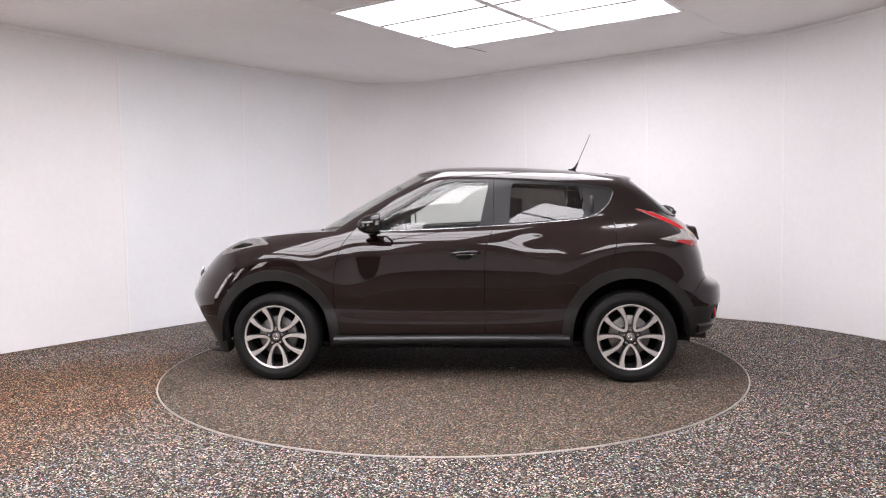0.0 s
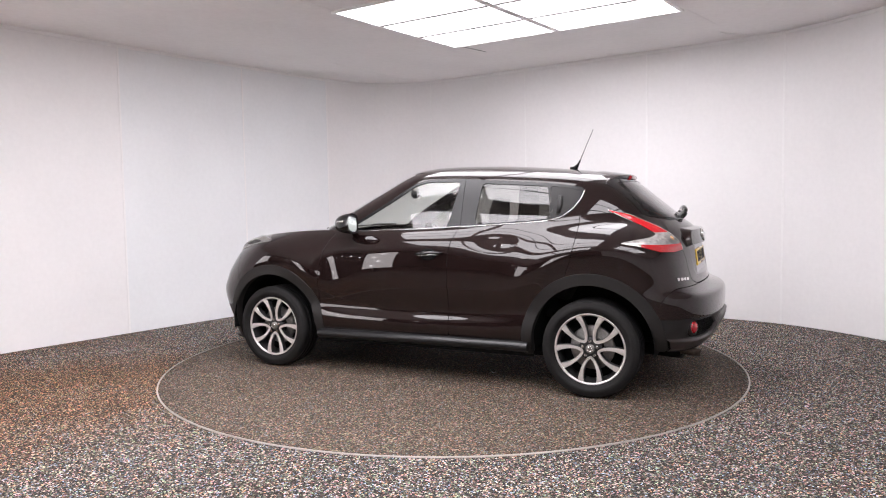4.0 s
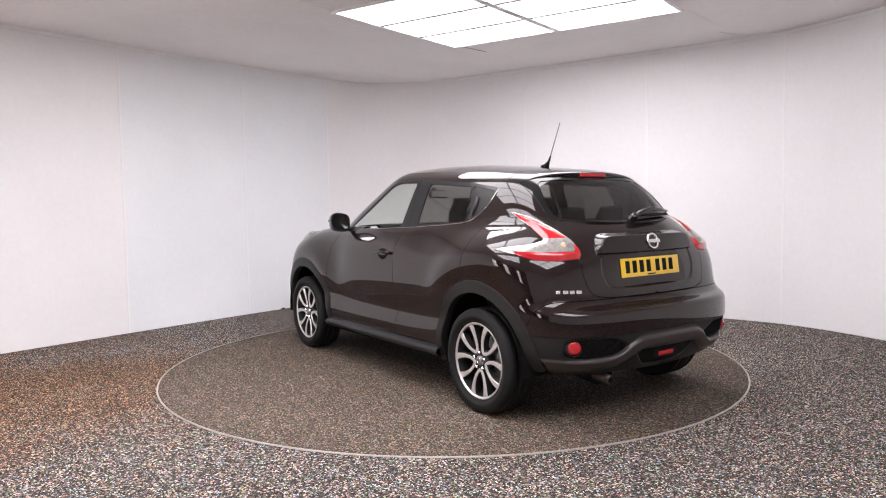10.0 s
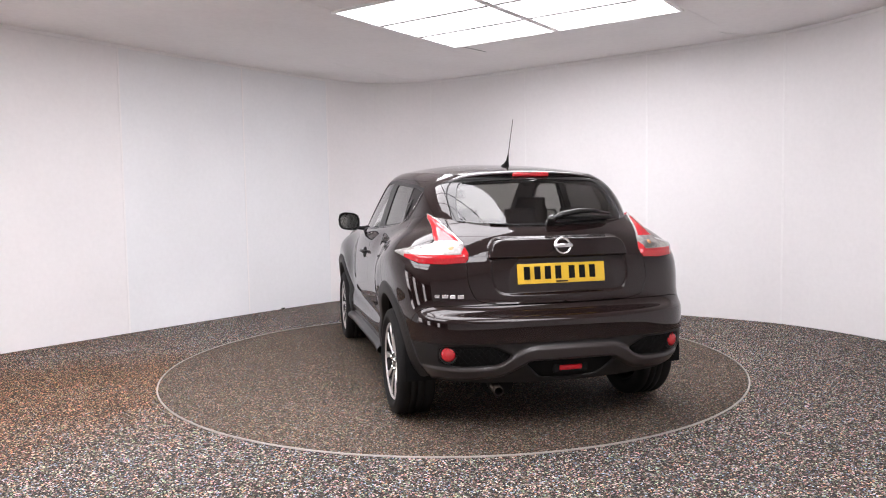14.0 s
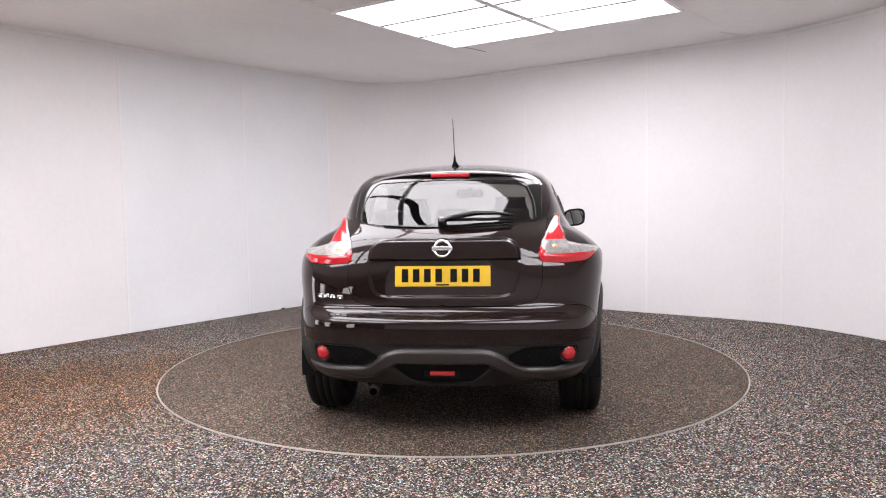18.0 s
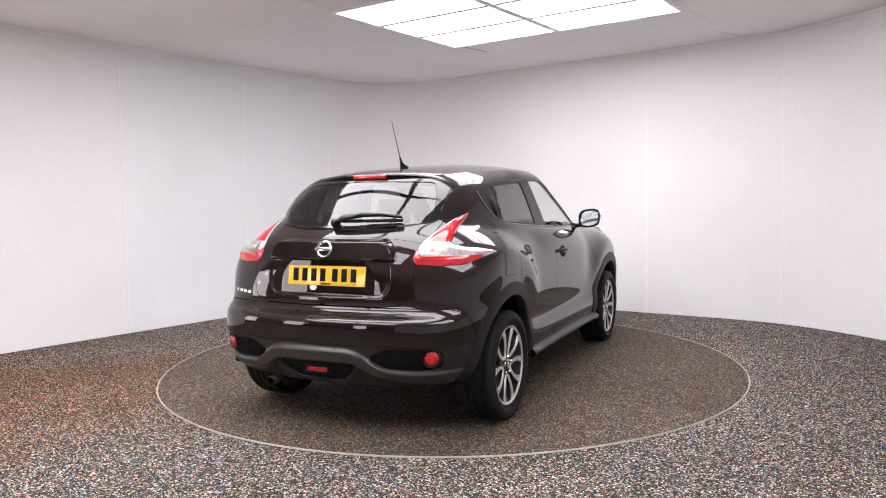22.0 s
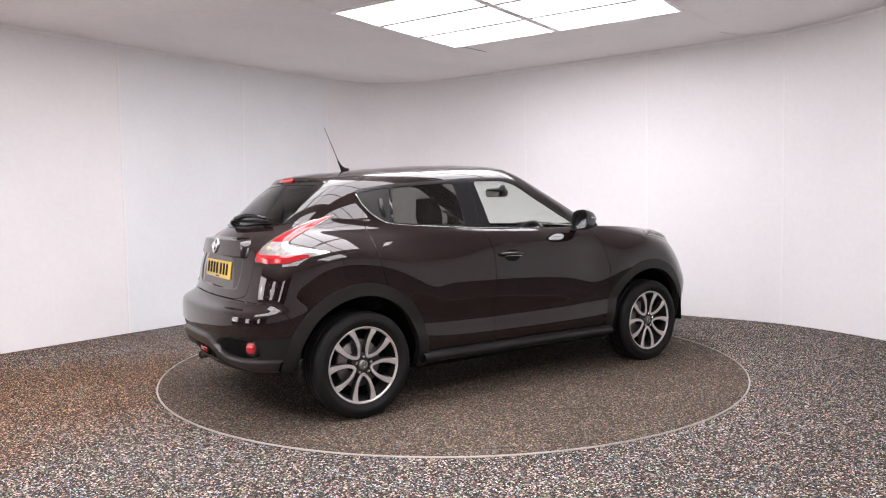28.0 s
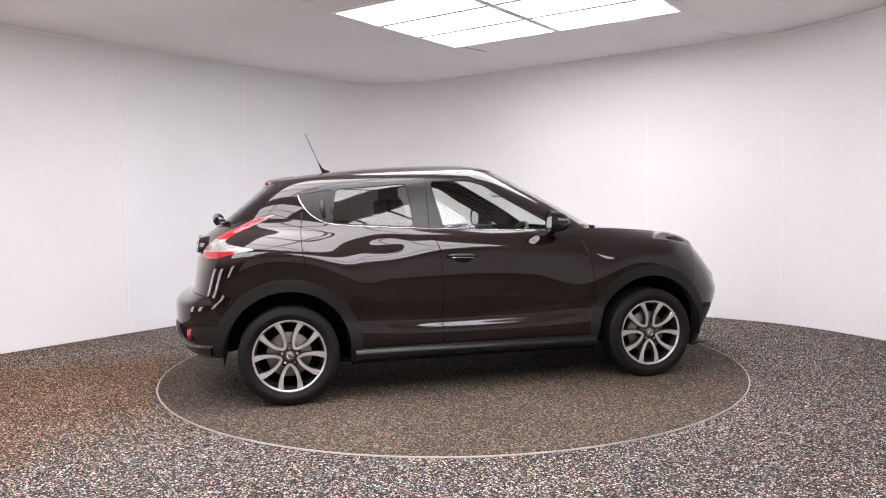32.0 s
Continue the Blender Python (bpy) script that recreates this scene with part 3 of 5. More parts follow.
LEVEL_Y = (
    (0, 0.4, 0.7, 0.79, 0.8, 0.79, 0.78, 0.78, 0.79, 0.8, 0.8, 0.72, 0.42, 0),
    (0, 0.43, 0.76, 0.85, 0.862, 0.850, 0.846, 0.846, 0.854, 0.862, 0.856, 0.76, 0.43, 0),
    (0, 0.43, 0.775, 0.864, 0.880, 0.846, 0.843, 0.843, 0.852, 0.884, 0.868, 0.77, 0.43, 0),
    (0, 0.43, 0.772, 0.864, 0.882, 0.820, 0.804, 0.806, 0.832, 0.886, 0.872, 0.77, 0.43, 0),
    (0, 0.43, 0.768, 0.864, 0.886, 0.836, 0.828, 0.830, 0.850, 0.890, 0.874, 0.77, 0.43, 0),
    (0, 0.43, 0.758, 0.863, 0.889, 0.848, 0.845, 0.847, 0.862, 0.894, 0.875, 0.768, 0.43, 0),
    (0, 0.43, 0.748, 0.862, 0.890, 0.851, 0.853, 0.855, 0.867, 0.899, 0.876, 0.768, 0.45, 0),
    (0, 0.43, 0.718, 0.848, 0.887, 0.847, 0.857, 0.858, 0.868, 0.904, 0.878, 0.798, 0.47, 0),
    (0, 0.42, 0.66, 0.808, 0.868, 0.834, 0.850, 0.852, 0.858, 0.902, 0.874, 0.8, 0.47, 0),
    (0, 0.42, 0.615, 0.728, 0.806, 0.804, 0.834, 0.836, 0.836, 0.862, 0.825, 0.722, 0.43, 0),
    (0, 0.41, 0.597, 0.68, 0.732, 0.768, 0.808, 0.812, 0.810, 0.790, 0.755, 0.645, 0.38, 0),
    (0, 0.405, 0.586, 0.66, 0.696, 0.736, 0.788, 0.792, 0.782, 0.722, 0.680, 0.605, 0.35, 0),
    (0, 0.4, 0.575, 0.64, 0.66, 0.705, 0.772, 0.774, 0.750, 0.690, 0.645, 0.565, 0.32, 0),
)
LEVEL_Z = (
    (0.17, 0.17, 0.17, 0.2, 0.21, 0.22, 0.22, 0.22, 0.22, 0.22, 0.33, 0.305, 0.3, 0.285),
    (0.32, 0.32, 0.32, 0.33, 0.34, 0.36, 0.36, 0.36, 0.36, 0.34, 0.4, 0.385, 0.38, 0.375),
    (0.5, 0.5, 0.5, 0.5, 0.5, 0.46, 0.45, 0.45, 0.46, 0.5, 0.5, 0.5, 0.5, 0.5),
    (0.6, 0.6, 0.6, 0.6, 0.6, 0.51, 0.49, 0.49, 0.51, 0.6, 0.6, 0.6, 0.6, 0.6),
    (0.65, 0.65, 0.65, 0.65, 0.65, 0.6, 0.58, 0.58, 0.6, 0.65, 0.655, 0.655, 0.655, 0.655),
    (0.69, 0.69, 0.69, 0.69, 0.69, 0.68, 0.67, 0.67, 0.68, 0.69, 0.685, 0.678, 0.676, 0.676),
    (0.73, 0.73, 0.735, 0.74, 0.75, 0.74, 0.73, 0.73, 0.74, 0.755, 0.74, 0.705, 0.697, 0.695),
    (0.8, 0.81, 0.82, 0.84, 0.85, 0.82, 0.84, 0.84, 0.82, 0.87, 0.86, 0.84, 0.82, 0.81),
    (0.88, 0.9, 0.92, 0.94, 0.955, 0.895, 0.945, 0.945, 0.890, 0.975, 0.99, 0.98, 0.97, 0.97),
    (0.92, 0.945, 0.97, 0.995, 1.018, 0.960, 1.008, 1.012, 0.955, 1.035, 1.05, 1.085, 1.07, 1.07),
    (0.935, 0.958, 0.99, 1.022, 1.046, 1.028, 1.050, 1.058, 1.045, 1.1, 1.105, 1.13, 1.11, 1.11),
    (0.9425, 0.964, 1, 1.0335, 1.057, 1.0625, 1.070, 1.0825, 1.095, 1.13, 1.135, 1.1575, 1.1325, 1.1275),
    (0.95, 0.97, 1.01, 1.045, 1.068, 1.09, 1.082, 1.098, 1.13, 1.2, 1.2, 1.185, 1.155, 1.145),
)
# cabin: base line, middle and roof edge, from the windscreen's middle to the rear window's middle
CABIN_X = (
    (1.16, 1.10, 0.92, 0.47, -0.25, -0.80, -1.28, -1.58, -1.72, -1.74),
    (0.87, 0.83, 0.66, 0.29, -0.25, -0.82, -1.30, -1.52, -1.60, -1.62),
    (0.57, 0.53, 0.38, 0.10, -0.28, -0.83, -1.27, -1.42, -1.48, -1.50),
    (0.33, 0.30, 0.16, -0.04, -0.30, -0.82, -1.20, -1.33, -1.385, -1.40),
    (0.24, 0.21, 0.10, -0.07, -0.31, -0.81, -1.17, -1.29, -1.34, -1.355),
)
CABIN_Y = (
    (0, 0.42, 0.705, 0.762, 0.768, 0.748, 0.690, 0.565, 0.30, 0),
    (0, 0.40, 0.675, 0.722, 0.728, 0.712, 0.662, 0.556, 0.30, 0),
    (0, 0.36, 0.638, 0.678, 0.684, 0.668, 0.629, 0.534, 0.29, 0),
    (0, 0.33, 0.600, 0.632, 0.638, 0.622, 0.588, 0.496, 0.28, 0),
    (0, 0.31, 0.525, 0.550, 0.556, 0.540, 0.512, 0.442, 0.27, 0),
)
CABIN_Z = (
    (1.07, 1.07, 1.06, 1.065, 1.085, 1.12, 1.19, 1.18, 1.155, 1.145),
    (1.23, 1.23, 1.22, 1.20, 1.215, 1.235, 1.27, 1.26, 1.245, 1.24),
    (1.395, 1.39, 1.36, 1.345, 1.345, 1.345, 1.355, 1.35, 1.345, 1.345),
    (1.525, 1.515, 1.482, 1.472, 1.466, 1.448, 1.425, 1.415, 1.425, 1.43),
    (1.546, 1.538, 1.515, 1.512, 1.508, 1.488, 1.462, 1.450, 1.452, 1.455),
)


def loft(X, Y, Z, nu, nv):
    C = np.stack([np.array(X), np.array(Y), np.array(Z)], -1).astype(float)
    rows = np.stack([bspline(c, nu, True) for c in C])
    return np.stack([bspline(rows[:, k], nv) for k in range(nu)])


def smoothstep(a, b, x):
    t = np.clip((x - a) / (b - a), 0, 1)
    return t * t * (3 - 2 * t)


BODY_GRID = loft(LEVEL_X, LEVEL_Y, LEVEL_Z, 300, 104)
CABIN_GRID = loft(CABIN_X, CABIN_Y, CABIN_Z, 260, 72)


def sculpt(P):
    """Muscular brows over both wheels and hollows in the doors between them, pressed into the side."""
    x, y, z = P[..., 0], P[..., 1], P[..., 2]
    on = smoothstep(0.52, 0.74, y)
    r = np.hypot(x + 1.30, (z - 0.40) * 0.92)
    rear = 0.020 * np.exp(-((r - 0.55) / 0.105) ** 2) * smoothstep(0.55, 0.85, z) * smoothstep(-1.75, -1.45, x)
    r = np.hypot(x - 1.28, (z - 0.40) * 0.95)
    fore = 0.022 * np.exp(-((r - 0.48) / 0.10) ** 2) * smoothstep(0.50, 0.80, z) * smoothstep(1.80, 1.45, x)
    hollow = 0.014 * np.exp(-((x - 0.70) / 0.16) ** 2 - ((z - 0.83) / 0.16) ** 2) + 0.012 * np.exp(-((x + 0.62) / 0.17) ** 2 - ((z - 1.02) / 0.07) ** 2)
    P = P.copy()
    P[..., 1] = y + on * (rear + fore - hollow)
    return P


BODY_GRID = sculpt(BODY_GRID)
BODY = sheet_from_grid(BODY_GRID)
CABIN = sheet_from_grid(CABIN_GRID)


def cap_between(edge, rise, n=26, power=2.2, fore=None):
    """Cap from the centre plane out to an edge line; rise: height of the centre line over the edge's own height as a function of x."""
    s = np.linspace(0, 1, n)
    P = np.empty((len(edge), n, 3))
    for k, (x, y, z) in enumerate(edge):
        P[k, :, 0] = x
        P[k, :, 1] = y * s
        P[k, :, 2] = z + (rise(x) - z) * (1 - s ** power)
    return P


AXLE_F, AXLE_R, ARCH_Z = 1.283, -1.266, 0.345


def arch_dist(V, xc):
    """Distance from the arch's middle, with upright sides below it."""
    return np.hypot(V[:, 0] - xc, np.maximum(V[:, 2] - ARCH_Z, 0)) + np.where(V[:, 1] < 0.45, 1.0, 0.0)


def arch_hole(r):
    return lambda V: np.minimum(arch_dist(V, AXLE_F), arch_dist(V, AXLE_R)) - r


R_OPEN, R_CLAD = 0.397, 0.470
SILL_Z = 0.318

car = new("car")
tagged(car, "black five-door crossover car with dark rear windows and silver alloy wheels", "car")


def carpart(name, sheet_or_mesh, mat=None, parent=None, label=""):
    me = sheet_or_mesh.mesh(name, mat) if isinstance(sheet_or_mesh, Sheet) else sheet_or_mesh
    ob = part(name, me, None, parent or car, label)
    if parent is None:
        ob.location = CAR_AT
    return ob


def pair(name, sheet, mat, parent=None, label="", thick=True, depth=0.010):
    """The piece on the left side and its mirror image on the right."""
    s = sheet.thick(depth) if thick else sheet
    return carpart(name, s, mat, parent, label), carpart(name, s.mirrored(), mat, parent, label)


# outlines on the side (x, z)
S_FRONT_DOOR = [(0.835, 0.318), (0.845, 0.55), (0.84, 0.78), (0.80, 0.97), (0.70, 1.11), (0.70, 1.7), (-0.318, 1.7), (-0.318, 1.10), (-0.262, 0.98), (-0.25, 0.75), (-0.25, 0.318)]
S_REAR_DOOR = [(-0.25, 0.318), (-0.25, 0.75), (-0.262, 0.98), (-0.318, 1.10), (-0.318, 1.7), (-1.155, 1.7), (-1.155, 1.25), (-1.175, 1.06), (-1.16, 0.93), (-1.10, 0.77), (-0.93, 0.60), (-0.84, 0.42), (-0.82, 0.318)]
LAMP = corner_shape([(0.955, 1.226), (0.80, 1.19), (0.62, 1.115), (0.52, 1.062), (0.452, 1.00), (0.448, 0.955), (0.60, 0.945), (0.78, 0.952), (0.93, 0.985), (1.075, 1.010), (0.93, 1.030), (0.80, 1.042), (0.71, 1.06), (0.79, 1.125), (0.90, 1.19)], 0.012)


GRILLE = [(0.715, 0.515), (0.45, 0.515), (0.335, 0.462), (0.395, 0.418), (0.60, 0.405), (0.705, 0.425)]
BAND = [(0.88, 0.40), (0.74, 0.398), (0.60, 0.390), (0.43, 0.400), (0.31, 0.478), (0.24, 0.505), (-0.3, 0.510), (-0.3, 0.432), (0.25, 0.424), (0.385, 0.345), (0.60, 0.325), (0.88, 0.33)]


def tail_side(V):
    return V[:, 0] + 1.2


def build_body():
    # wheel arch cladding
    ring = BODY.cut(both(arch_hole(R_CLAD), minus(arch_hole(R_OPEN)), lambda V: V[:, 2] - 1.0))
    for xc in (AXLE_F, AXLE_R):
        one = ring.cut(lambda V: np.abs(V[:, 0] - xc) - 0.6)
        one = one.cut(lambda V: np.where(V[:, 0] < -1.3, 0.335 - V[:, 2], np.where(V[:, 0] > 1.3, 0.19 - V[:, 2], 0.262 - V[:, 2])))
        d = arch_dist(one.V, xc)
        t = (d - R_OPEN) / (R_CLAD - R_OPEN)
        one = one.push(0.004 + 0.014 * np.clip(1 - np.abs(2 * t - 0.9) ** 3, 0, 1))
        pair("wheel_arch_trim", one, M_PLASTIC, None, "black grained plastic wheel arch trim", depth=0.05)
    skin = BODY.cut(minus(arch_hole(R_CLAD - 0.004)))
    lamp_hole = both(LAMP, tail_side)
    skin = outside(skin, lamp_hole)
    # sill: a moulded running strip between the arches
    V, F = [], []
    prof = ((0.800, 0.335), (0.842, 0.330), (0.866, 0.318), (0.876, 0.302), (0.874, 0.286), (0.858, 0.272), (0.82, 0.255), (0.72, 0.245))
    xs = np.linspace(0.845, -0.845, 30)
    for x in xs:
        flare = 0.012 * smoothstep(0.62, 0.84, abs(x))
        for y, z in prof:
            V.append((x, y + flare, z + 0.006 * (1 - x)))
    k = len(prof)
    F = [(i * k + j, (i + 1) * k + j, (i + 1) * k + j + 1, i * k + j + 1) for i in range(len(xs) - 1) for j in range(k - 1)]
    for s in (1, -1):
        W = [(x, y * s, z) for x, y, z in V]
        carpart("sill", mesh_from("sill", W, F if s > 0 else [f[::-1] for f in F], M_PILLAR), None, None, "black plastic side sill")
    upper = skin.cut(either(lambda V: SILL_Z - V[:, 2], lambda V: 0.9 - np.abs(V[:, 0]), lambda V: V[:, 1] - 0.5))
    # dark inner shell behind the panel gaps
    shell = BODY.push(-0.016).cut(both(minus(arch_hole(R_OPEN + 0.002)), minus(grown(both(LAMP, tail_side), 0.0)), minus(both(lambda V: V[:, 0] + 1.6, lambda V: V[:, 1] - 0.43, lambda V: np.abs(V[:, 2] - 0.88) - 0.115))))
    carpart("body_shell", shell.whole(), M_BLACK, None, "unlit black inner body")
    # doors, lower skins
    fd, rd = side_shape(S_FRONT_DOOR, 0.05), side_shape(S_REAR_DOOR, 0.06)
    doors = {}
    for nm, f in (("front_door", fd), ("rear_door", rd)):
        sk = inside(upper, both(f, lambda V: 0.4 - V[:, 1]))
        doors[nm] = pair(nm, sk, M_PAINT)
    rest = outside(upper, both(either(fd, rd), lambda V: 0.4 - V[:, 1]))
    # front end
    bump_f = lambda V: np.minimum(1.63 + 0.25 * np.maximum(V[:, 2] - 0.72, 0) - V[:, 0], 9)
    wing = rest.cut(both(lambda V: -V[:, 0], lambda V: 0.55 - V[:, 1], grown(minus(bump_f), -GAP)))
    pair("front_wing", wing, M_PAINT)
    nose = inside(rest.cut(lambda V: 1.0 - V[:, 0]), bump_f)
    nose_paint = nose.cut(lambda V: 0.47 - V[:, 2])
    nose_low = nose.cut(lambda V: V[:, 2] - 0.466)
    carpart("front_bumper", nose_paint.whole().thick(), M_PAINT)
    carpart("front_skirt", nose_low.whole().thick(), M_PLASTIC, None, "black plastic front lower skirt")
    # tail
    back = rest.cut(lambda V: V[:, 0] + 0.7)
    gate = rear_shape([(0, 0.725), (0.40, 0.727), (0.50, 0.75), (0.535, 0.84), (0.535, 0.95), (0.56, 1.08), (0.60, 1.3), (0, 1.6), (-0.3, 1.2)], 0.03)
    gate_f = both(gate, lambda V: V[:, 0] + 1.5)
    bump_line = side_shape([(-1.60, 0.10), (-1.60, 0.50), (-1.66, 0.56), (-1.73, 0.675), (-1.78, 0.722), (-2.4, 0.722), (-2.4, 0.1)], 0.03)
    bumper = inside(back, bump_line)
    rest2 = outside(back, bump_line)
    quarter = outside(rest2, gate_f)
    for n, piece in enumerate(quarter.pieces()):
        if len(piece.F) > 8:
            pair("wing_fillet" if n else "rear_wing", piece, M_PAINT)
    tailgate = inside(rest2, gate_f)
    tailgate = tailgate.refined().refined()
    # badge panel standing proud over a plate recess
    y, z = tailgate.V[:, 1], tailgate.V[:, 2]
    recess = rear_shape([(0.385, 1.03), (0.415, 0.88), (0.385, 0.79), (0.33, 0.772), (-0.33, 0.772), (-0.5, 0.9), (-0.34, 1.03)], 0.04)
    over = smoothstep(0.969, 0.979, z)
    w = smoothstep(0.003, -0.012, recess(tailgate.V)) * (1 - over)
    flat = -1.8520 + 0.139 * (z - 0.884)
    panel = rear_shape([(0.36, 1.085), (0.41, 1.04), (0.425, 0.90), (-0.425, 0.90), (-0.36, 1.085)], 0.04)
    wu = smoothstep(0.004, -0.014, panel(tailgate.V)) * over
    face = -1.8745 + 0.22 * (z - 1.0) + 0.22 * y * y
    x = tailgate.V[:, 0]
    x = x + np.maximum(flat - x, 0.006) * w
    tailgate.V[:, 0] = x + np.minimum(face - x, -0.004) * wu
    tg = carpart("tailgate", tailgate.renormal().whole().thick(), M_PAINT, None, "black tailgate panel with a recess for the plate")
    paint = bumper.cut(lambda V: 0.535 - V[:, 2])
    low = bumper.cut(lambda V: V[:, 2] - 0.532).push(-0.006).refined()
    d = rear_shape(GRILLE, 0.03)(low.V)
    low.V[:, 0] += 0.028 * smoothstep(0.008, -0.008, d)
    d = rear_shape(BAND, 0.04)(low.V)
    low.V[:, 0] -= 0.022 * smoothstep(0.014, -0.014, d)
    d = rear_shape([(0.26, 0.425), (0.16, 0.33), (0.0, 0.325), (-0.3, 0.34), (-0.3, 0.425)], 0.03)(low.V)
    low.V[:, 0] += 0.05 * smoothstep(0.012, -0.012, d)
    low = low.renormal()
    carpart("rear_bumper", paint.whole().thick(), M_PAINT)
    band = rear_shape(BAND, 0.04)
    lowp = carpart("rear_skirt", low.cut(minus(grown(band, 0.006))).whole().thick(), M_PLASTIC, None, "black plastic rear lower bumper")
    carpart("skirt_band", low.cut(grown(band, 0.006)).whole(), M_SATIN, lowp, "satin grey shaped band")
    return doors, tg, lowp


DOORS, TAILGATE, SKIRT = build_body()

# outlines of the side glass
S_FGLASS = [(0.66, 1.083), (0.52, 1.155), (0.255, 1.305), (0.09, 1.408), (-0.02, 1.436), (-0.285, 1.432), (-0.215, 1.112)]
S_RGLASS = [(-0.452, 1.418), (-0.93, 1.385), (-0.965, 1.162), (-0.425, 1.128)]
S_QUARTER = [(-0.945, 1.388), (-1.05, 1.372), (-1.165, 1.352), (-1.135, 1.27), (-1.06, 1.195), (-0.985, 1.168)]
S_DLO = [(0.70, 1.075), (0.52, 1.175), (0.255, 1.328), (0.095, 1.425), (-0.02, 1.455), (-0.30, 1.452), (-0.94, 1.405), (-1.18, 1.37), (-1.155, 1.27), (-1.07, 1.18), (-0.98, 1.148), (-0.4, 1.113), (0.2, 1.083)]
R_GLASS = [(0.0, 1.16), (0.48, 1.165), (0.515, 1.20), (0.50, 1.30), (0.452, 1.405), (0.0, 1.42), (-0.3, 1.3)]


def roof_crown(x):
    return float(np.interp(x, (-1.42, -1.36, -1.12, -0.86, -0.5, -0.18, 0.05, 0.22, 0.34), (1.452, 1.462, 1.502, 1.530, 1.558, 1.568, 1.566, 1.548, 1.525)))


def build_cabin():
    fd, rd = side_shape(S_FRONT_DOOR, 0.05), side_shape(S_REAR_DOOR, 0.06)
    fg, rg, qg, dlo = (side_shape(s, r) for s, r in ((S_FGLASS, 0.035), (S_RGLASS, 0.03), (S_QUARTER, 0.03), (S_DLO, 0.04)))
    on_side = lambda V: np.maximum(0.42 - V[:, 1], np.abs(V[:, 0] + 0.25) - 1.2)
    side = CABIN.cut(both(on_side, dlo))
    # glass
    g1 = side.cut(fg)
    g2 = side.cut(rg)
    for nm, g, mat, lab in (("front_window", g1, M_CLEAR, "clear front door glass"), ("rear_window", g2, M_TINT, "dark tinted rear door glass")):
        for ob in pair(nm, g.push(-0.006), mat, None, lab, thick=False):
            ob.visible_shadow = False
    # black window surround, split at the door gap
    surround = side.cut(minus(grown(either(fg, rg, qg), 0.0015)))
    gapx = lambda V: -(V[:, 0] + 0.318)
    pair("window_frame", surround.cut(grown(gapx, -GAP)), M_PILLAR, None, "black window surround")
    pair("window_frame", surround.cut(minus(grown(gapx, GAP))), M_PILLAR, None, "black window surround")
    pair("handle_panel", side.cut(qg).push(-0.004), M_PLASTIC, None, "black plastic panel with the hidden rear door handle")
    # painted rest: pillars and roof side
    shell = CABIN.cut(minus(grown(both(on_side, dlo), 0.002)))
    rear = both(rear_shape(R_GLASS, 0.04), lambda V: V[:, 0] + 1.25)
    wind = both(lambda V: V[:, 1] - np.interp(V[:, 2], (1.07, 1.53), (0.645, 0.515)), lambda V: V[:, 2] - 1.512, lambda V: 1.078 - V[:, 2], lambda V: -V[:, 0])
    screen = shell.cut(both(wind, lambda V: 0.0 - V[:, 0]))
    ob = carpart("windscreen", screen.whole().push(-0.004), M_CLEAR, None, "clear laminated windscreen")
    ob.visible_shadow = False
    rest = shell.cut(minus(grown(wind, 0.002)))
    rw = rest.cut(rear)
    ob = carpart("tailgate_window", rw.whole().push(-0.004), M_TINT, TAILGATE, "dark tinted rear screen")
    ob.visible_shadow = False
    rest = rest.cut(minus(grown(rear, 0.002)))
    gatef = lambda V: V[:, 0] + 1.30
    behind = rest.cut(grown(both(gatef, lambda V: V[:, 1] - 0.545 + 0.0 * V[:, 0]), -GAP))
    carpart("tailgate_frame", behind.whole().thick(0.03), M_GLOSSBLACK, TAILGATE)
    front = rest.cut(minus(grown(both(gatef, lambda V: V[:, 1] - 0.545), GAP)))
    doorf = either(fd, rd)
    top_rail = lambda V: V[:, 2] - np.interp(V[:, 0], (-1.2, -0.8, -0.3, 0.0, 0.2, 0.8), (1.40, 1.425, 1.452, 1.455, 1.385, 1.14)) - 0.012
    upper_door = both(doorf, top_rail)
    pair("door_frame", front.cut(grown(upper_door, -0.001)), M_PAINT)
    sides = front.cut(minus(grown(upper_door, 0.001)))
    pair("front_pillar", sides.cut(lambda V: -0.55 - V[:, 0]), M_PAINT)
    pair("rear_pillar", sides.cut(lambda V: V[:, 0] + 0.552), M_PAINT)
    # roof
    edge = CABIN_GRID[:, -1]
    P = cap_between(edge, roof_crown, 30, 2.4)
    carpart("roof", sheet_from_grid(P).whole(), M_PAINT)


build_cabin()


def build_bonnet():
    keep = [k for k in range(BODY_GRID.shape[0]) if BODY_GRID[k, -1, 0] > 0.72]
    edge = BODY_GRID[keep, -1]
    crown = lambda x: float(np.interp(x, (0.7, 1.0, 1.26, 1.5, 1.7, 1.80), (1.10, 1.095, 1.075, 1.035, 0.975, 0.925)))
    P = cap_between(edge, crown, 24, 2.0)
    carpart("bonnet", sheet_from_grid(P).whole(), M_PAINT)


build_bonnet()

# ---------------------------------------------------------------- wheels
WHEEL_R = 0.320
RIM_R = 0.232


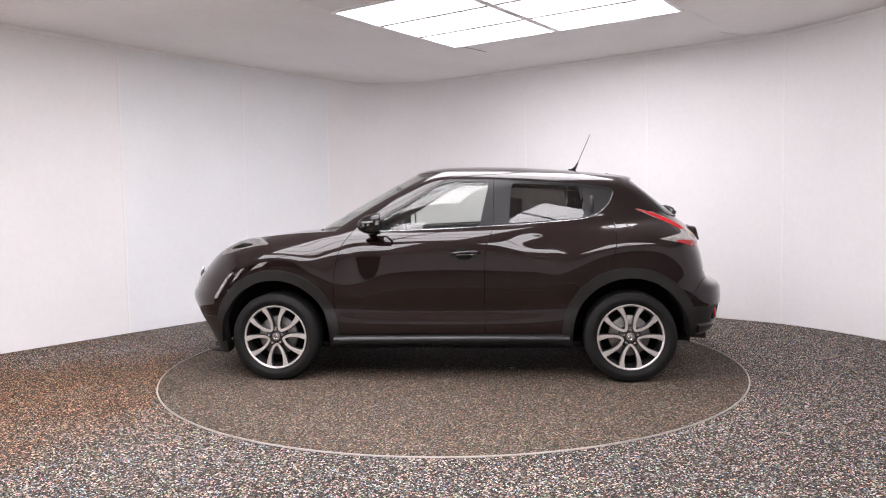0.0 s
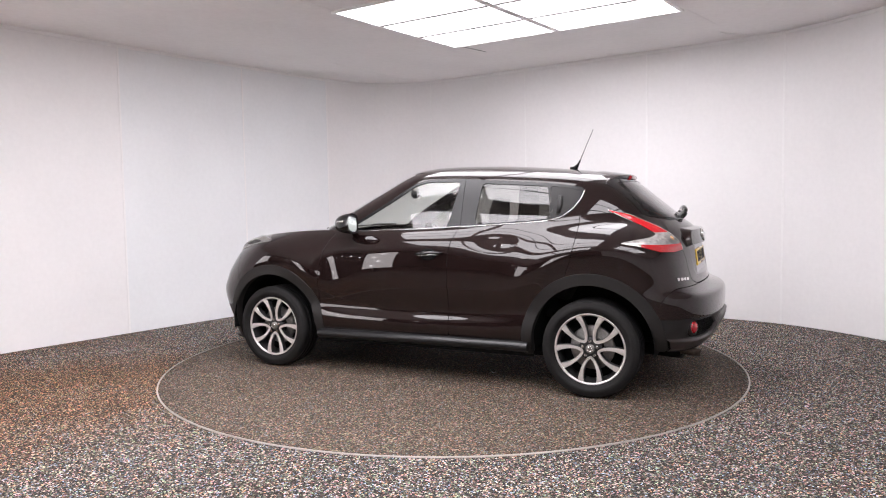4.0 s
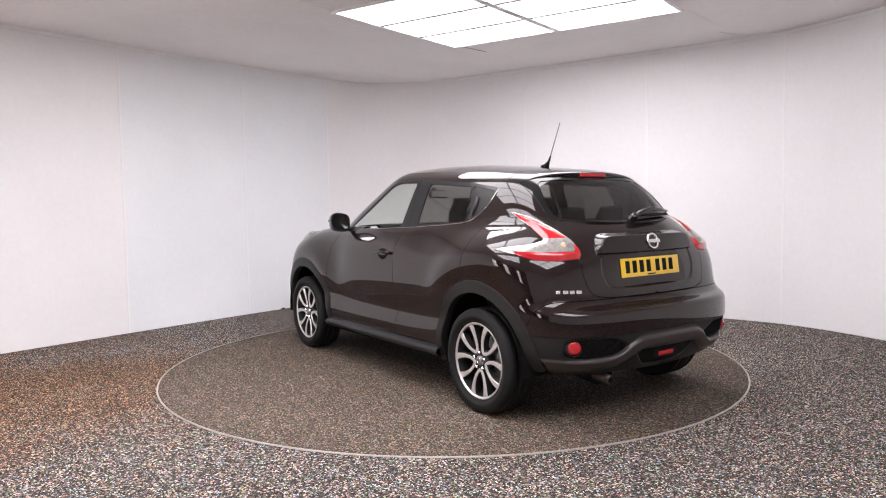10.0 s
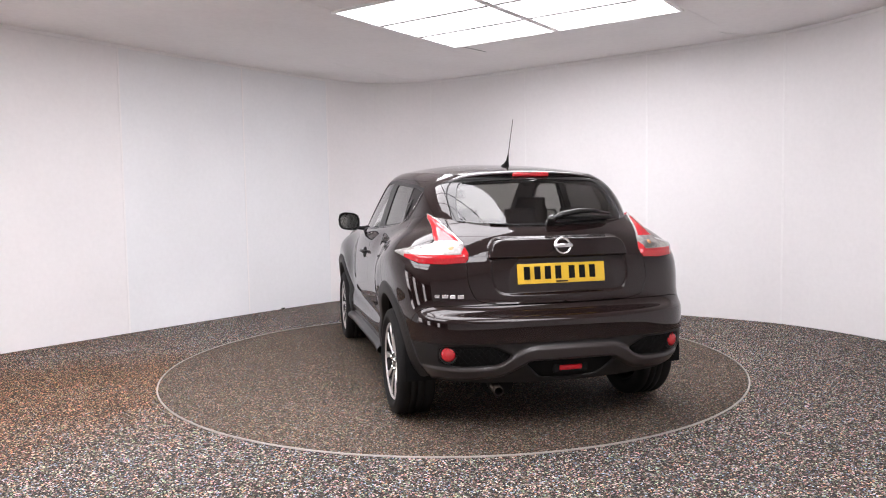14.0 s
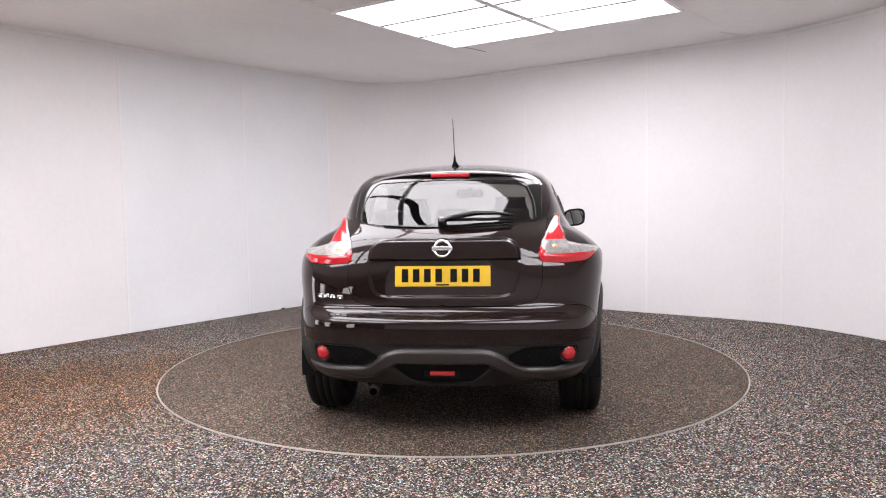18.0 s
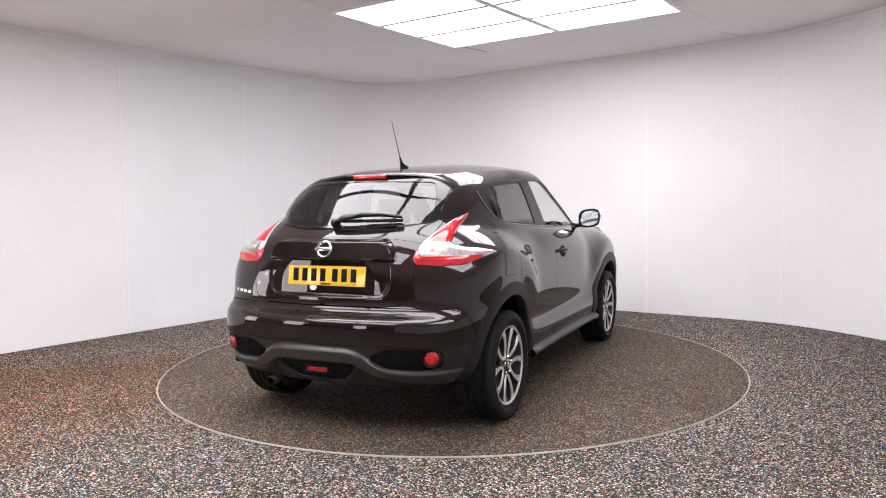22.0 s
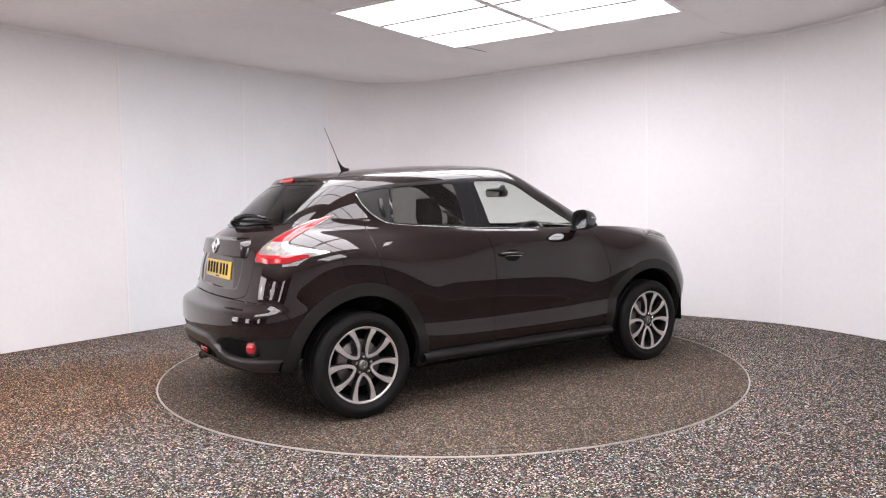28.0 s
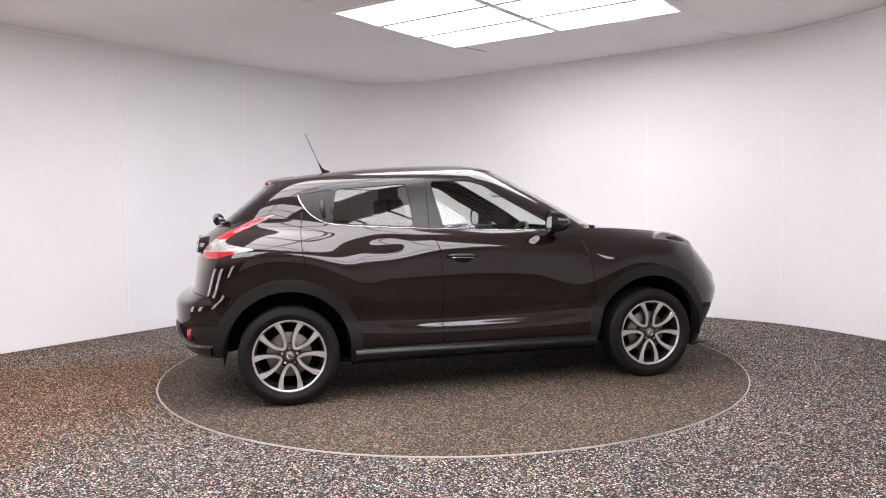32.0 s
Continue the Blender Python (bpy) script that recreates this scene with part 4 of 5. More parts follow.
def build_wheel():
    w = new("wheel")
    w.parent = car
    hw = 0.108
    tyre = [(RIM_R - 0.004, -0.09), (RIM_R + 0.012, -0.102), (0.27, -hw - 0.003), (0.298, -hw), (0.312, -0.100), (0.3185, -0.086)]
    for y in (-0.062, -0.02, 0.02, 0.062):
        tyre += [(WHEEL_R, y - 0.018), (WHEEL_R, y + 0.016)] + ([(WHEEL_R - 0.007, y + 0.018), (WHEEL_R - 0.007, y + 0.022)] if y < 0.06 else [])
    tyre += [(0.3185, 0.086), (0.312, 0.100), (0.298, hw), (0.285, 0.1105), (0.282, 0.113), (0.262, 0.113), (0.259, 0.1105), (RIM_R + 0.012, 0.102), (RIM_R - 0.004, 0.092)]
    V, F = revolve(tyre, 72)
    part("tyre", mesh_from("tyre", V, F, M_RUBBER), None, w, "black tyre with ribbed tread")
    V, F = revolve([(RIM_R - 0.006, 0.089), (RIM_R + 0.001, 0.096), (RIM_R - 0.002, 0.099), (RIM_R - 0.008, 0.097), (RIM_R - 0.014, 0.088)], 72)
    part("rim_lip", mesh_from("rim_lip", V, F, M_ALLOY), None, w, "bright machined rim edge")
    V, F = revolve([(RIM_R - 0.015, 0.091), (RIM_R - 0.022, 0.06), (RIM_R - 0.03, -0.03), (RIM_R - 0.004, -0.09)], 72)
    part("rim_barrel", mesh_from("rim_barrel", V, F, M_ALLOYDARK), None, w)
    V, F = revolve([(0.0001, 0.02), (0.14, 0.02), (0.146, 0.016), (0.146, -0.01), (0.0001, -0.01)], 48)
    part("brake_disc", mesh_from("brake_disc", V, F, M_DULLMETAL), None, w, "dull steel brake disc")
    V, F = revolve([(0.0001, 0.01), (RIM_R - 0.03, 0.0), (RIM_R - 0.03, -0.02)], 48)
    part("back_plate", mesh_from("back_plate", V, F, M_BLACK), None, w)
    # five looped double spokes
    half_loop = [(0.229, 0.060), (0.205, 0.061), (0.175, 0.059), (0.145, 0.054), (0.115, 0.045), (0.088, 0.032), (0.066, 0.016)]
    loop = [(r, -l) for r, l in half_loop] + [(0.054, 0.0)] + half_loop[::-1]
    c = bspline(np.array(loop), 41)
    V, F = [], []
    mats = []
    for i, (r, l) in enumerate(c):
        d = c[min(i + 1, 40)] - c[max(i - 1, 0)]
        d = d / np.hypot(*d)
        n = np.array([-d[1], d[0]])
        out = (r - 0.07) / 0.155
        half = 0.0095 + 0.0130 * max(out, 0) ** 2.0
        top = 0.082 + 0.010 * math.sin(min(max(out, 0), 1) * math.pi * 0.6)
        for side, y in ((-1.12, top - 0.045), (-1.05, top - 0.006), (-0.85, top), (0.85, top), (1.05, top - 0.006), (1.12, top - 0.045)):
            p = np.array([r, l]) + n * half * side
            V.append((p[1], y, p[0]))
    for i in range(40):
        for k in range(5):
            F.append((i * 6 + k, i * 6 + k + 1, i * 6 + 7 + k, i * 6 + 6 + k))
            mats.append(1 if k in (0, 4) else 0)
    me = mesh_from("spoke", V, F, [M_ALLOY, M_ALLOYDARK], smooth=False)
    me.polygons.foreach_set("material_index", mats)
    for k in range(5):
        part("spoke", me, None, w, "machined silver looped double spoke", at=pose(0, 0, 0, 0, 72 * k + 36, 0))
    V, F = revolve([(0.0001, 0.072), (0.055, 0.074), (0.074, 0.070), (0.078, 0.05), (0.078, 0.0)], 40)
    part("hub", mesh_from("hub", V, F, M_ALLOYDARK), None, w)
    V, F = revolve([(0.0001, 0.090), (0.024, 0.089), (0.029, 0.085), (0.030, 0.07)], 32)
    cap = part("centre_cap", mesh_from("centre_cap", V, F, M_DULLMETAL), None, w, "grey centre cap with a ring emblem")
    V, F = revolve([(0.013, 0.0895), (0.013, 0.092), (0.017, 0.092), (0.017, 0.0895)], 24)
    part("emblem", mesh_from("emblem", V, F, M_CHROME), None, cap)
    V, F = revolve([(0.0001, 0.094), (0.008, 0.094), (0.0105, 0.089), (0.0105, 0.07)], 6)
    nut = mesh_from("wheel_nut", V, F, M_CHROME, smooth=False)
    for k in range(5):
        a = math.radians(72 * k)
        part("wheel_nut", nut, None, w, at=pose(0.050 * math.sin(a), 0, 0.050 * math.cos(a)))
    return w


def place_wheels():
    w = build_wheel()
    spin = {0: 2, 1: 0, 2: -3, 3: 0}
    for k, (x, y) in enumerate(((AXLE_F, 0.768), (AXLE_R, 0.768), (AXLE_F, -0.768), (AXLE_R, -0.768))):
        o = w if k == 0 else copy_thing(w, Matrix())
        o.parent = car
        o.matrix_basis = Matrix.Translation(CAR_AT + Vector((x, y, WHEEL_R + 0.004))) @ pose(0, 0, 0, 0, 0, 0 if y > 0 else 180) @ pose(0, 0, 0, 0, spin[k], 0)


place_wheels()


# ---------------------------------------------------------------- places on the finished skin
def _surface(axes, keep):
    V, N = BODY.V[keep], BODY.N[keep]
    n = N / np.linalg.norm(N, axis=1)[:, None]

    def at(a, b):
        d = (V[:, axes[0]] - a) ** 2 + (V[:, axes[1]] - b) ** 2
        i = np.argsort(d)[:6]
        w = 1 / (d[i] + 1e-7)
        w /= w.sum()
        return Vector((V[i] * w[:, None]).sum(0)), Vector((n[i] * w[:, None]).sum(0)).normalized()
    return at


on_rear = _surface((1, 2), BODY.V[:, 0] < -1.45)
on_side = _surface((0, 2), (BODY.V[:, 1] > 0.5) & (np.abs(BODY.V[:, 0]) < 1.9))


def rear_point(y, z, out=0.0):
    p, n = on_rear(abs(y), z)
    p = p + n * out
    return Vector((p.x, p.y if y >= 0 else -p.y, p.z)), Vector((n.x, n.y if y >= 0 else -n.y, n.z))


def side_point(x, z, out=0.0, sign=1):
    p, n = on_side(x, z)
    p = p + n * out
    return Vector((p.x, p.y * sign, p.z)), Vector((n.x, n.y * sign, n.z))


def solid(name, V, F, mat, parent=None, label="", smooth=True, at=None):
    ob = carpart(name, mesh_from(name, V, F, mat, smooth), None, parent, label)
    if at is not None:
        ob.matrix_basis = (Matrix.Translation(CAR_AT) if parent is None else Matrix()) @ at
    return ob


def rounded_box(name, size, bevel, mat, at, parent=None, label="", seg=3):
    bm = bmesh.new()
    bmesh.ops.create_cube(bm, size=1.0)
    bmesh.ops.scale(bm, vec=size, verts=bm.verts)
    bmesh.ops.bevel(bm, geom=list(bm.edges), offset=bevel, segments=seg, affect="EDGES", profile=0.5)
    ob = part(name, bm, mat, parent or car, label, smooth=True)
    ob.matrix_basis = (Matrix.Translation(CAR_AT) if parent is None else Matrix()) @ at
    return ob


def mirror_solid(name, V, F, mat, parents=(None, None), label="", smooth=True):
    """A piece on the left and its mirror image on the right."""
    V = [Vector(v) for v in V]
    W = [Vector((v.x, -v.y, v.z)) for v in V]
    return [solid(name, V, F, mat, parents[0], label, smooth), solid(name, W, [f[::-1] for f in F], mat, parents[1], label, smooth)]


# ---------------------------------------------------------------- lamps
def build_tail_lamps():
    tip = CABIN.cut(both(grown(LAMP, -0.001), tail_side, lambda V: 1.199 - V[:, 2], lambda V: V[:, 0] + 1.2))
    region = BODY.cut(both(grown(LAMP, -0.001), tail_side)).joined(tip).refined()
    d = LAMP(region.V)
    bulge = 0.003 + 0.012 * smoothstep(0.0, -0.03, d)
    lens = region.push(bulge).renormal()
    q = lambda V: V[:, 1] + (V[:, 0] + 1.7) * 0.8
    red_low = lambda V: np.maximum(V[:, 2] - (0.996 + 0.02 * np.maximum(q(V) - 0.7, 0)), q(V) - 0.93)
    red_up = both(lambda V: 1.072 - V[:, 2], grown(LAMP, -0.004))
    inner_red = lambda V: both(lambda W: q(W) - 0.492, lambda W: W[:, 2] - 1.075)(V)
    red = either(both(red_low, lambda V: V[:, 2] - 1.03), red_up, inner_red)
    pod = region.push(-0.03)
    for s in (1, -1):
        base = new("tail_lamp")
        base.parent = car
        base.location = CAR_AT
        tagged(base, "red and clear boomerang tail lamp")
        f = (lambda x: x) if s > 0 else (lambda x: x.mirrored())
        part("red_lens", f(lens.cut(red).thick(0.02)).mesh("red_lens", M_RED), None, base)
        part("clear_lens", f(lens.cut(minus(grown(red, 0.0012))).thick(0.02)).mesh("clear_lens", M_WHITELENS), None, base)
        part("lamp_housing", f(pod).mesh("lamp_housing", M_BLACK), None, base)
        cell = both(corner_shape([(0.475, 1.035), (0.475, 1.003), (0.60, 1.003), (0.64, 1.022), (0.56, 1.05)], 0.01), minus(grown(red, 0.004)))
        part("reversing_lamp", f(lens.push(0.0015).cut(cell).thick(0.004)).mesh("reversing_lamp", M_DULLMETAL), None, base, "silver reversing lamp cell")
        # amber bulb cover seen in the clear band
        p, n = rear_point(0.60 * s, 1.022, 0.0165)
        V, F = revolve([(0.0001, 0.004), (0.014, 0.002), (0.017, -0.004)], 16, "z")
        ob = part("indicator_bulb", mesh_from("indicator_bulb", V, F, M_AMBER), None, base)
        ob.matrix_basis = Matrix.Translation(p) @ n.to_track_quat("Z", "Y").to_matrix().to_4x4()


def build_rear_lights():
    for s in (1, -1):
        p, n = rear_point(0.664 * s, 0.474, 0.0)
        p = Vector((-1.876, 0.664 * s, 0.474))
        n = Vector((-0.93, 0.36 * s, 0.05)).normalized()
        m = Matrix.Translation(p) @ n.to_track_quat("Z", "Y").to_matrix().to_4x4()
        V, F = revolve([(0.0001, 0.020), (0.026, 0.018), (0.038, 0.013), (0.041, -0.02)], 32, "z")
        solid("fog_reflector", V, F, M_RED, None, "round red rear reflector", at=m)
        V, F = revolve([(0.0415, -0.03), (0.042, 0.010), (0.047, 0.011), (0.052, 0.0), (0.056, -0.05)], 32, "z")
        solid("reflector_bezel", V, F, M_PLASTIC, None, at=m)
        # honeycomb bars in the lower grille
        V, F = [], []
        bars = []
        for k in range(-4, 13):
            for sl in (1, -1):
                pts = []
                for j in range(13):
                    z = 0.408 + j * 0.009
                    y = 0.36 + k * 0.034 + sl * (j * 0.009) * 0.9 + (0 if sl > 0 else 0.05)
                    pts.append((y, z))
                run = [q for q in pts if grille_in(*q)]
                if len(run) > 2:
                    bars.append(run)
        for run in bars:
            P = []
            for y, z in run:
                a, nn = rear_point(y, z, -0.012)
                P.append((a.x, a.y * s, a.z))
            v, f = sweep(P, 0.0021, 5)
            k0 = len(V)
            V += v
            F += [tuple(i + k0 for i in g) for g in f]
        ob = solid("grille_mesh", V, F, M_BLACK, SKIRT, "black honeycomb lower grille")
    rounded_box("rear_fog_lamp", (0.02, 0.135, 0.028), 0.007, M_RED, pose(-1.962, 0.0, 0.378), None, "red centre rear fog lamp")
    rounded_box("fog_lamp_surround", (0.02, 0.20, 0.056), 0.008, M_BLACK, pose(-1.956, 0.0, 0.377), None)


_gf = outline(GRILLE, 0.03)


def grille_in(y, z):
    return _gf(np.array([[y, z]]))[0] < -0.004


build_tail_lamps()
build_rear_lights()


# ---------------------------------------------------------------- tail fittings
def build_tail():
    # number plate: yellow board with dark bars in place of characters
    m = Matrix.Translation((-1.8560, 0.003, 0.884)) @ pose(0, 0, 0, 0, 7.5, 0)
    plate = rounded_box("number_plate", (0.005, 0.52, 0.111), 0.002, M_YELLOW, m, None, "yellow rear number plate with dark bars")
    for k in range(7):
        y = 0.205 - k * 0.0615 - (0.02 if k > 3 else 0.0)
        rounded_box("plate_bar", (0.003, 0.036, 0.072), 0.001, M_BLACK, pose(-0.0030, y, 0.004), plate)
    rounded_box("maker_bar", (0.003, 0.07, 0.008), 0.001, M_BLACK, pose(-0.0030, 0, -0.046), plate)
    # ring and bar emblem
    p = Vector((-1.869, 0, 1.034))
    m = Matrix.Translation(p) @ Vector((-0.97, 0, 0.24)).to_track_quat("Z", "Y").to_matrix().to_4x4()
    V, F = revolve([(0.036, -0.004), (0.037, 0.005), (0.044, 0.007), (0.050, 0.004), (0.050, -0.004)], 40, "z")
    em = solid("emblem", V, F, M_CHROME, None, "chrome ring emblem with a cross bar", at=m)
    rounded_box("emblem_bar", (0.112, 0.022, 0.010), 0.003, M_CHROME, pose(0, 0, 0.005), em)
    # chrome model badge as plain bars
    for k, w in enumerate((0.026, 0.034, 0.030, 0.034)):
        y = 0.700 - k * 0.040
        p, n = rear_point(y, 0.775 - 0.002 * k, 0.002)
        m = Matrix.Translation(p) @ n.to_track_quat("X", "Z").to_matrix().to_4x4()
        rounded_box("badge_bar", (0.005, w, 0.020), 0.002, M_CHROME, m, None, "chrome badge bar")
    # wiper
    wip = new("rear_wiper")
    wip.parent = car
    wip.location = CAR_AT
    tagged(wip, "black rear wiper arm and blade")
    V, F = sweep([(-1.745, 0.01, 1.178), (-1.742, -0.05, 1.203), (-1.722, -0.16, 1.222), (-1.70, -0.27, 1.222), (-1.67, -0.385, 1.206)], [0.016, 0.022, 0.020, 0.015, 0.008], 10, 0.8)
    part("arm", mesh_from("arm", V, F, M_GLOSSBLACK), None, wip)
    V, F = sweep([(-1.728, 0.005, 1.185), (-1.712, -0.12, 1.186), (-1.692, -0.26, 1.186), (-1.662, -0.39, 1.188)], 0.009, 8)
    part("blade", mesh_from("blade", V, F, M_RUBBER), None, wip)
    V, F = revolve([(0.0001, 0.03), (0.018, 0.028), (0.024, 0.015), (0.026, -0.02)], 24, "z")
    ob = part("pivot_cap", mesh_from("pivot_cap", V, F, M_GLOSSBLACK), None, wip)
    ob.matrix_basis = Matrix.Translation((-1.735, 0.012, 1.172)) @ Vector((-0.7, 0, 0.7)).to_track_quat("Z", "Y").to_matrix().to_4x4()
    # aerial
    ae = new("aerial")
    ae.parent = car
    ae.location = CAR_AT
    tagged(ae, "thin black roof aerial")
    V, F = sweep([(-0.925, 0, 1.514), (-0.952, 0, 1.530), (-0.972, 0, 1.556), (-0.99, 0, 1.592)], [0.030, 0.020, 0.009, 0.005], 12)
    part("foot", mesh_from("foot", V, F, M_BLACK), None, ae)
    V, F = sweep([(-0.985, 0, 1.582), (-1.088, 0, 1.816)], [0.0026, 0.0018], 8)
    part("whip", mesh_from("whip", V, F, M_BLACK), None, ae)
    # roof spoiler: an arch over the rear screen that runs down its sides to the lamps
    A = bspline(np.array([(-1.386, 0, 1.464), (-1.379, 0.16, 1.462), (-1.345, 0.34, 1.453), (-1.316, 0.468, 1.427), (-1.310, 0.567, 1.378), (-1.307, 0.610, 1.310), (-1.298, 0.640, 1.212)]), 44, False)
    C = bspline(np.array([(-1.200, 0, 1.497), (-1.200, 0.16, 1.496), (-1.185, 0.34, 1.482), (-1.180, 0.465, 1.452), (-1.225, 0.572, 1.382), (-1.262, 0.609, 1.312), (-1.288, 0.638, 1.212)]), 44, False)
    rows = []
    for k in range(44):
        t = k / 43
        d = A[min(k + 1, 43)] - A[max(k - 1, 0)]
        inw = np.array([0.0, d[2], -d[1]])
        inw = inw / np.linalg.norm(inw)
        th = 0.050 - 0.020 * smoothstep(0.35, 0.75, t) - 0.020 * smoothstep(0.8, 1.0, t)
        back = np.array([1.0, 0, 0])
        mid = (A[k] + C[k]) / 2 - inw * 0.004
        rows.append([C[k], mid, A[k] * 0.85 + C[k] * 0.15 - inw * 0.003, A[k], A[k] + inw * 0.010 - back * 0.002, A[k] + inw * (th - 0.006) + back * 0.020, A[k] + inw * th + back * 0.028, A[k] + inw * (th + 0.004) + back * 0.05, A[k] + inw * th * 0.6 + back * 0.09])
    half = Sheet(np.array(rows).reshape(-1, 3), np.zeros((44 * 9, 3)), [f for i in range(43) for j in range(8) for f in ((i * 9 + j, i * 9 + j + 1, i * 9 + 10 + j), (i * 9 + j, i * 9 + 10 + j, i * 9 + 9 + j))])
    half = half.renormal()
    if (half.N[9 * 5 + 1][2]) < 0:
        half = Sheet(half.V, -half.N, half.F[:, ::-1])
    carpart("spoiler", half.whole(), M_PAINT, None, "black roof spoiler arching over the rear screen")
    rounded_box("brake_lamp", (0.022, 0.235, 0.026), 0.008, M_RED, pose(-1.379, -0.005, 1.447), None, "red high-level brake lamp")
    # tailpipe
    V, F = revolve([(0.024, -0.10), (0.028, -0.10), (0.030, 0.10), (0.026, 0.10), (0.024, -0.08)], 24, "x")
    solid("tailpipe", V, F, M_EXHAUST, None, "sooty steel exhaust tailpipe", at=pose(-1.795, 0.39, 0.266, 0, -6, 0))
    # fuel flap on the right rear wing, as a fine raised panel
    flap = side_shape([(-1.405, 1.0), (-1.225, 0.995), (-1.225, 0.862), (-1.395, 0.862)], 0.03)
    piece = BODY.cut(both(flap, lambda V: 0.5 - V[:, 1]))
    gap = BODY.refined().cut(both(grown(flap, 0.0035), minus(grown(flap, -0.001)), lambda V: 0.5 - V[:, 1]))
    carpart("fuel_flap_gap", gap.push(0.0012).mirrored(), M_BLACK, None, "dark gap round the filler flap")
    carpart("fuel_flap", piece.push(0.0025).thick(0.003).mirrored(), M_PAINT, None, "black fuel filler flap")


build_tail()


# ---------------------------------------------------------------- side fittings
def cabin_side(x, z, out=0.0):
    V, N = CABIN.V, CABIN.N
    keep = V[:, 1] > 0.45
    V, N = V[keep], N[keep]
    d = (V[:, 0] - x) ** 2 + (V[:, 2] - z) ** 2
    i = np.argsort(d)[:6]
    w = 1 / (d[i] + 1e-7)
    w /= w.sum()
    n = (N[i] * w[:, None]).sum(0)
    n /= np.linalg.norm(n)
    return Vector((V[i] * w[:, None]).sum(0) + n * out)


def build_sides():
    # bright strip along the foot of the windows, curling up round the rear corner
    line = bspline(np.array([(0.62, 1.080), (0.45, 1.083), (0.1, 1.094), (-0.25, 1.106), (-0.6, 1.125), (-0.93, 1.146), (-1.03, 1.165), (-1.10, 1.215), (-1.155, 1.275), (-1.178, 1.345)]), 70)
    P = [cabin_side(x, z, 0.004) for x, z in line]
    V, F = sweep(P, 0.0026, 8, 0.8)
    mirror_solid("window_strip", V, F, M_CHROME, label="bright strip along the window foot")
    # door handles: front doors
    for s in (1, -1):
        h = new("door_handle")
        h.parent = car
        h.location = CAR_AT
        tagged(h, "black pull handle, its edge highlight added as a chrome strip")
        pts = []
        for k in range(9):
            t = k / 8
            p, n = side_point(-0.005 - 0.215 * t, 0.921 + 0.008 * t, 0.012 + 0.022 * math.sin(math.pi * min(max(t * 1.1 - 0.05, 0), 1)) ** 0.5, s)
            pts.append(p)
        V, F = sweep(pts, [0.006, 0.011, 0.013, 0.014, 0.014, 0.014, 0.014, 0.012, 0.007], 10, 1.0)
        part("grip", mesh_from("grip", V, F, M_GLOSSBLACK), None, h)
        # thin chrome strip stands in for the white highlight on the black grip
        V, F = sweep([q + Vector((0, 0.007 * s, -0.012)) for q in pts[1:-1]], 0.0022, 6)
        part("edge_glint", mesh_from("edge_glint", V, F, M_CHROME), None, h)
        # nearly flat black disc on the skin, for the shade in the handle recess
        p, n = side_point(-0.105, 0.918, 0.0015, s)
        V, F = revolve([(0.0001, 0.0), (0.03, 0.001), (0.042, 0.003), (0.045, 0.0)], 28, "z")
        ob = part("bowl_shade", mesh_from("bowl_shade", [(a * 0.92, b * 1.5, c) for a, b, c in V], F, M_BLACK), None, h)
        ob.matrix_basis = Matrix.Translation(p) @ n.to_track_quat("Z", "X").to_matrix().to_4x4()
        # hidden rear handle
        a = cabin_side(-1.02, 1.315, 0.002)
        b = cabin_side(-1.015, 1.20, 0.002)
        V, F = sweep([(a.x, a.y * s, a.z), ((a.x + b.x) / 2 - 0.004, (a.y + b.y) / 2 * s, (a.z + b.z) / 2), (b.x, b.y * s, b.z)], [0.014, 0.018, 0.012], 10, 0.5)
        solid("rear_handle", V, F, M_PLASTIC, None, "black hidden rear door handle")
    # door mirrors
    for s in (1, -1):
        mi = new("door_mirror")
        mi.parent = car
        mi.location = CAR_AT
        tagged(mi, "gloss black door mirror with a bright indicator strip")
        rows = []
        for k in range(13):                      # from the glass face forward to the nose of the shell
            t = k / 12
            sc = math.sqrt(max(1 - (t * 0.98) ** 2.4, 0.0))
            cx, cy, cz = 0.485 + 0.165 * t, 0.897 - 0.03 * t, 1.142 - 0.012 * t
            ring = []
            for a in np.linspace(0, 2 * math.pi, 28, endpoint=False):
                c_, s_ = math.cos(a), math.sin(a)
                r = 1 / (abs(c_) ** 3.2 + abs(s_) ** 3.2) ** (1 / 3.2)
                yy, zz = 0.090 * r * c_, 0.074 * r * s_
                zz += 0.10 * yy
                ring.append((cx - 0.15 * yy * (1 - t), (cy + yy * sc) * s, cz + zz * sc))
            rows.append(ring)
        V = [p for r in rows for p in r]
        n = 28
        F = [(i * n + j, i * n + (j + 1) % n, (i + 1) * n + (j + 1) % n, (i + 1) * n + j) for i in range(12) for j in range(n)]
        F.append(tuple(range(12 * n, 13 * n)))
        part("mirror_shell", mesh_from("mirror_shell", V, F, M_GLOSSBLACK), None, mi)
        ring = [Vector(rows[0][j]) for j in range(n)]
        mid = sum(ring, Vector()) / n
        face = [mid + (p - mid) * 0.80 + Vector((0.006 + (p - mid).z * 0.05, 0, 0)) for p in ring]
        me = mesh_from("mirror_glass", face, [tuple(range(n))], material_mirror(), smooth=False)
        part("mirror_glass", me, None, mi, "silvered mirror glass")
        rimv = ring + [mid + (p - mid) * 0.80 + Vector((0.011, 0, 0)) for p in ring]
        part("glass_surround", mesh_from("glass_surround", rimv, [(j, (j + 1) % n, n + (j + 1) % n, n + j) for j in range(n)], M_BLACK), None, mi)
        P = []
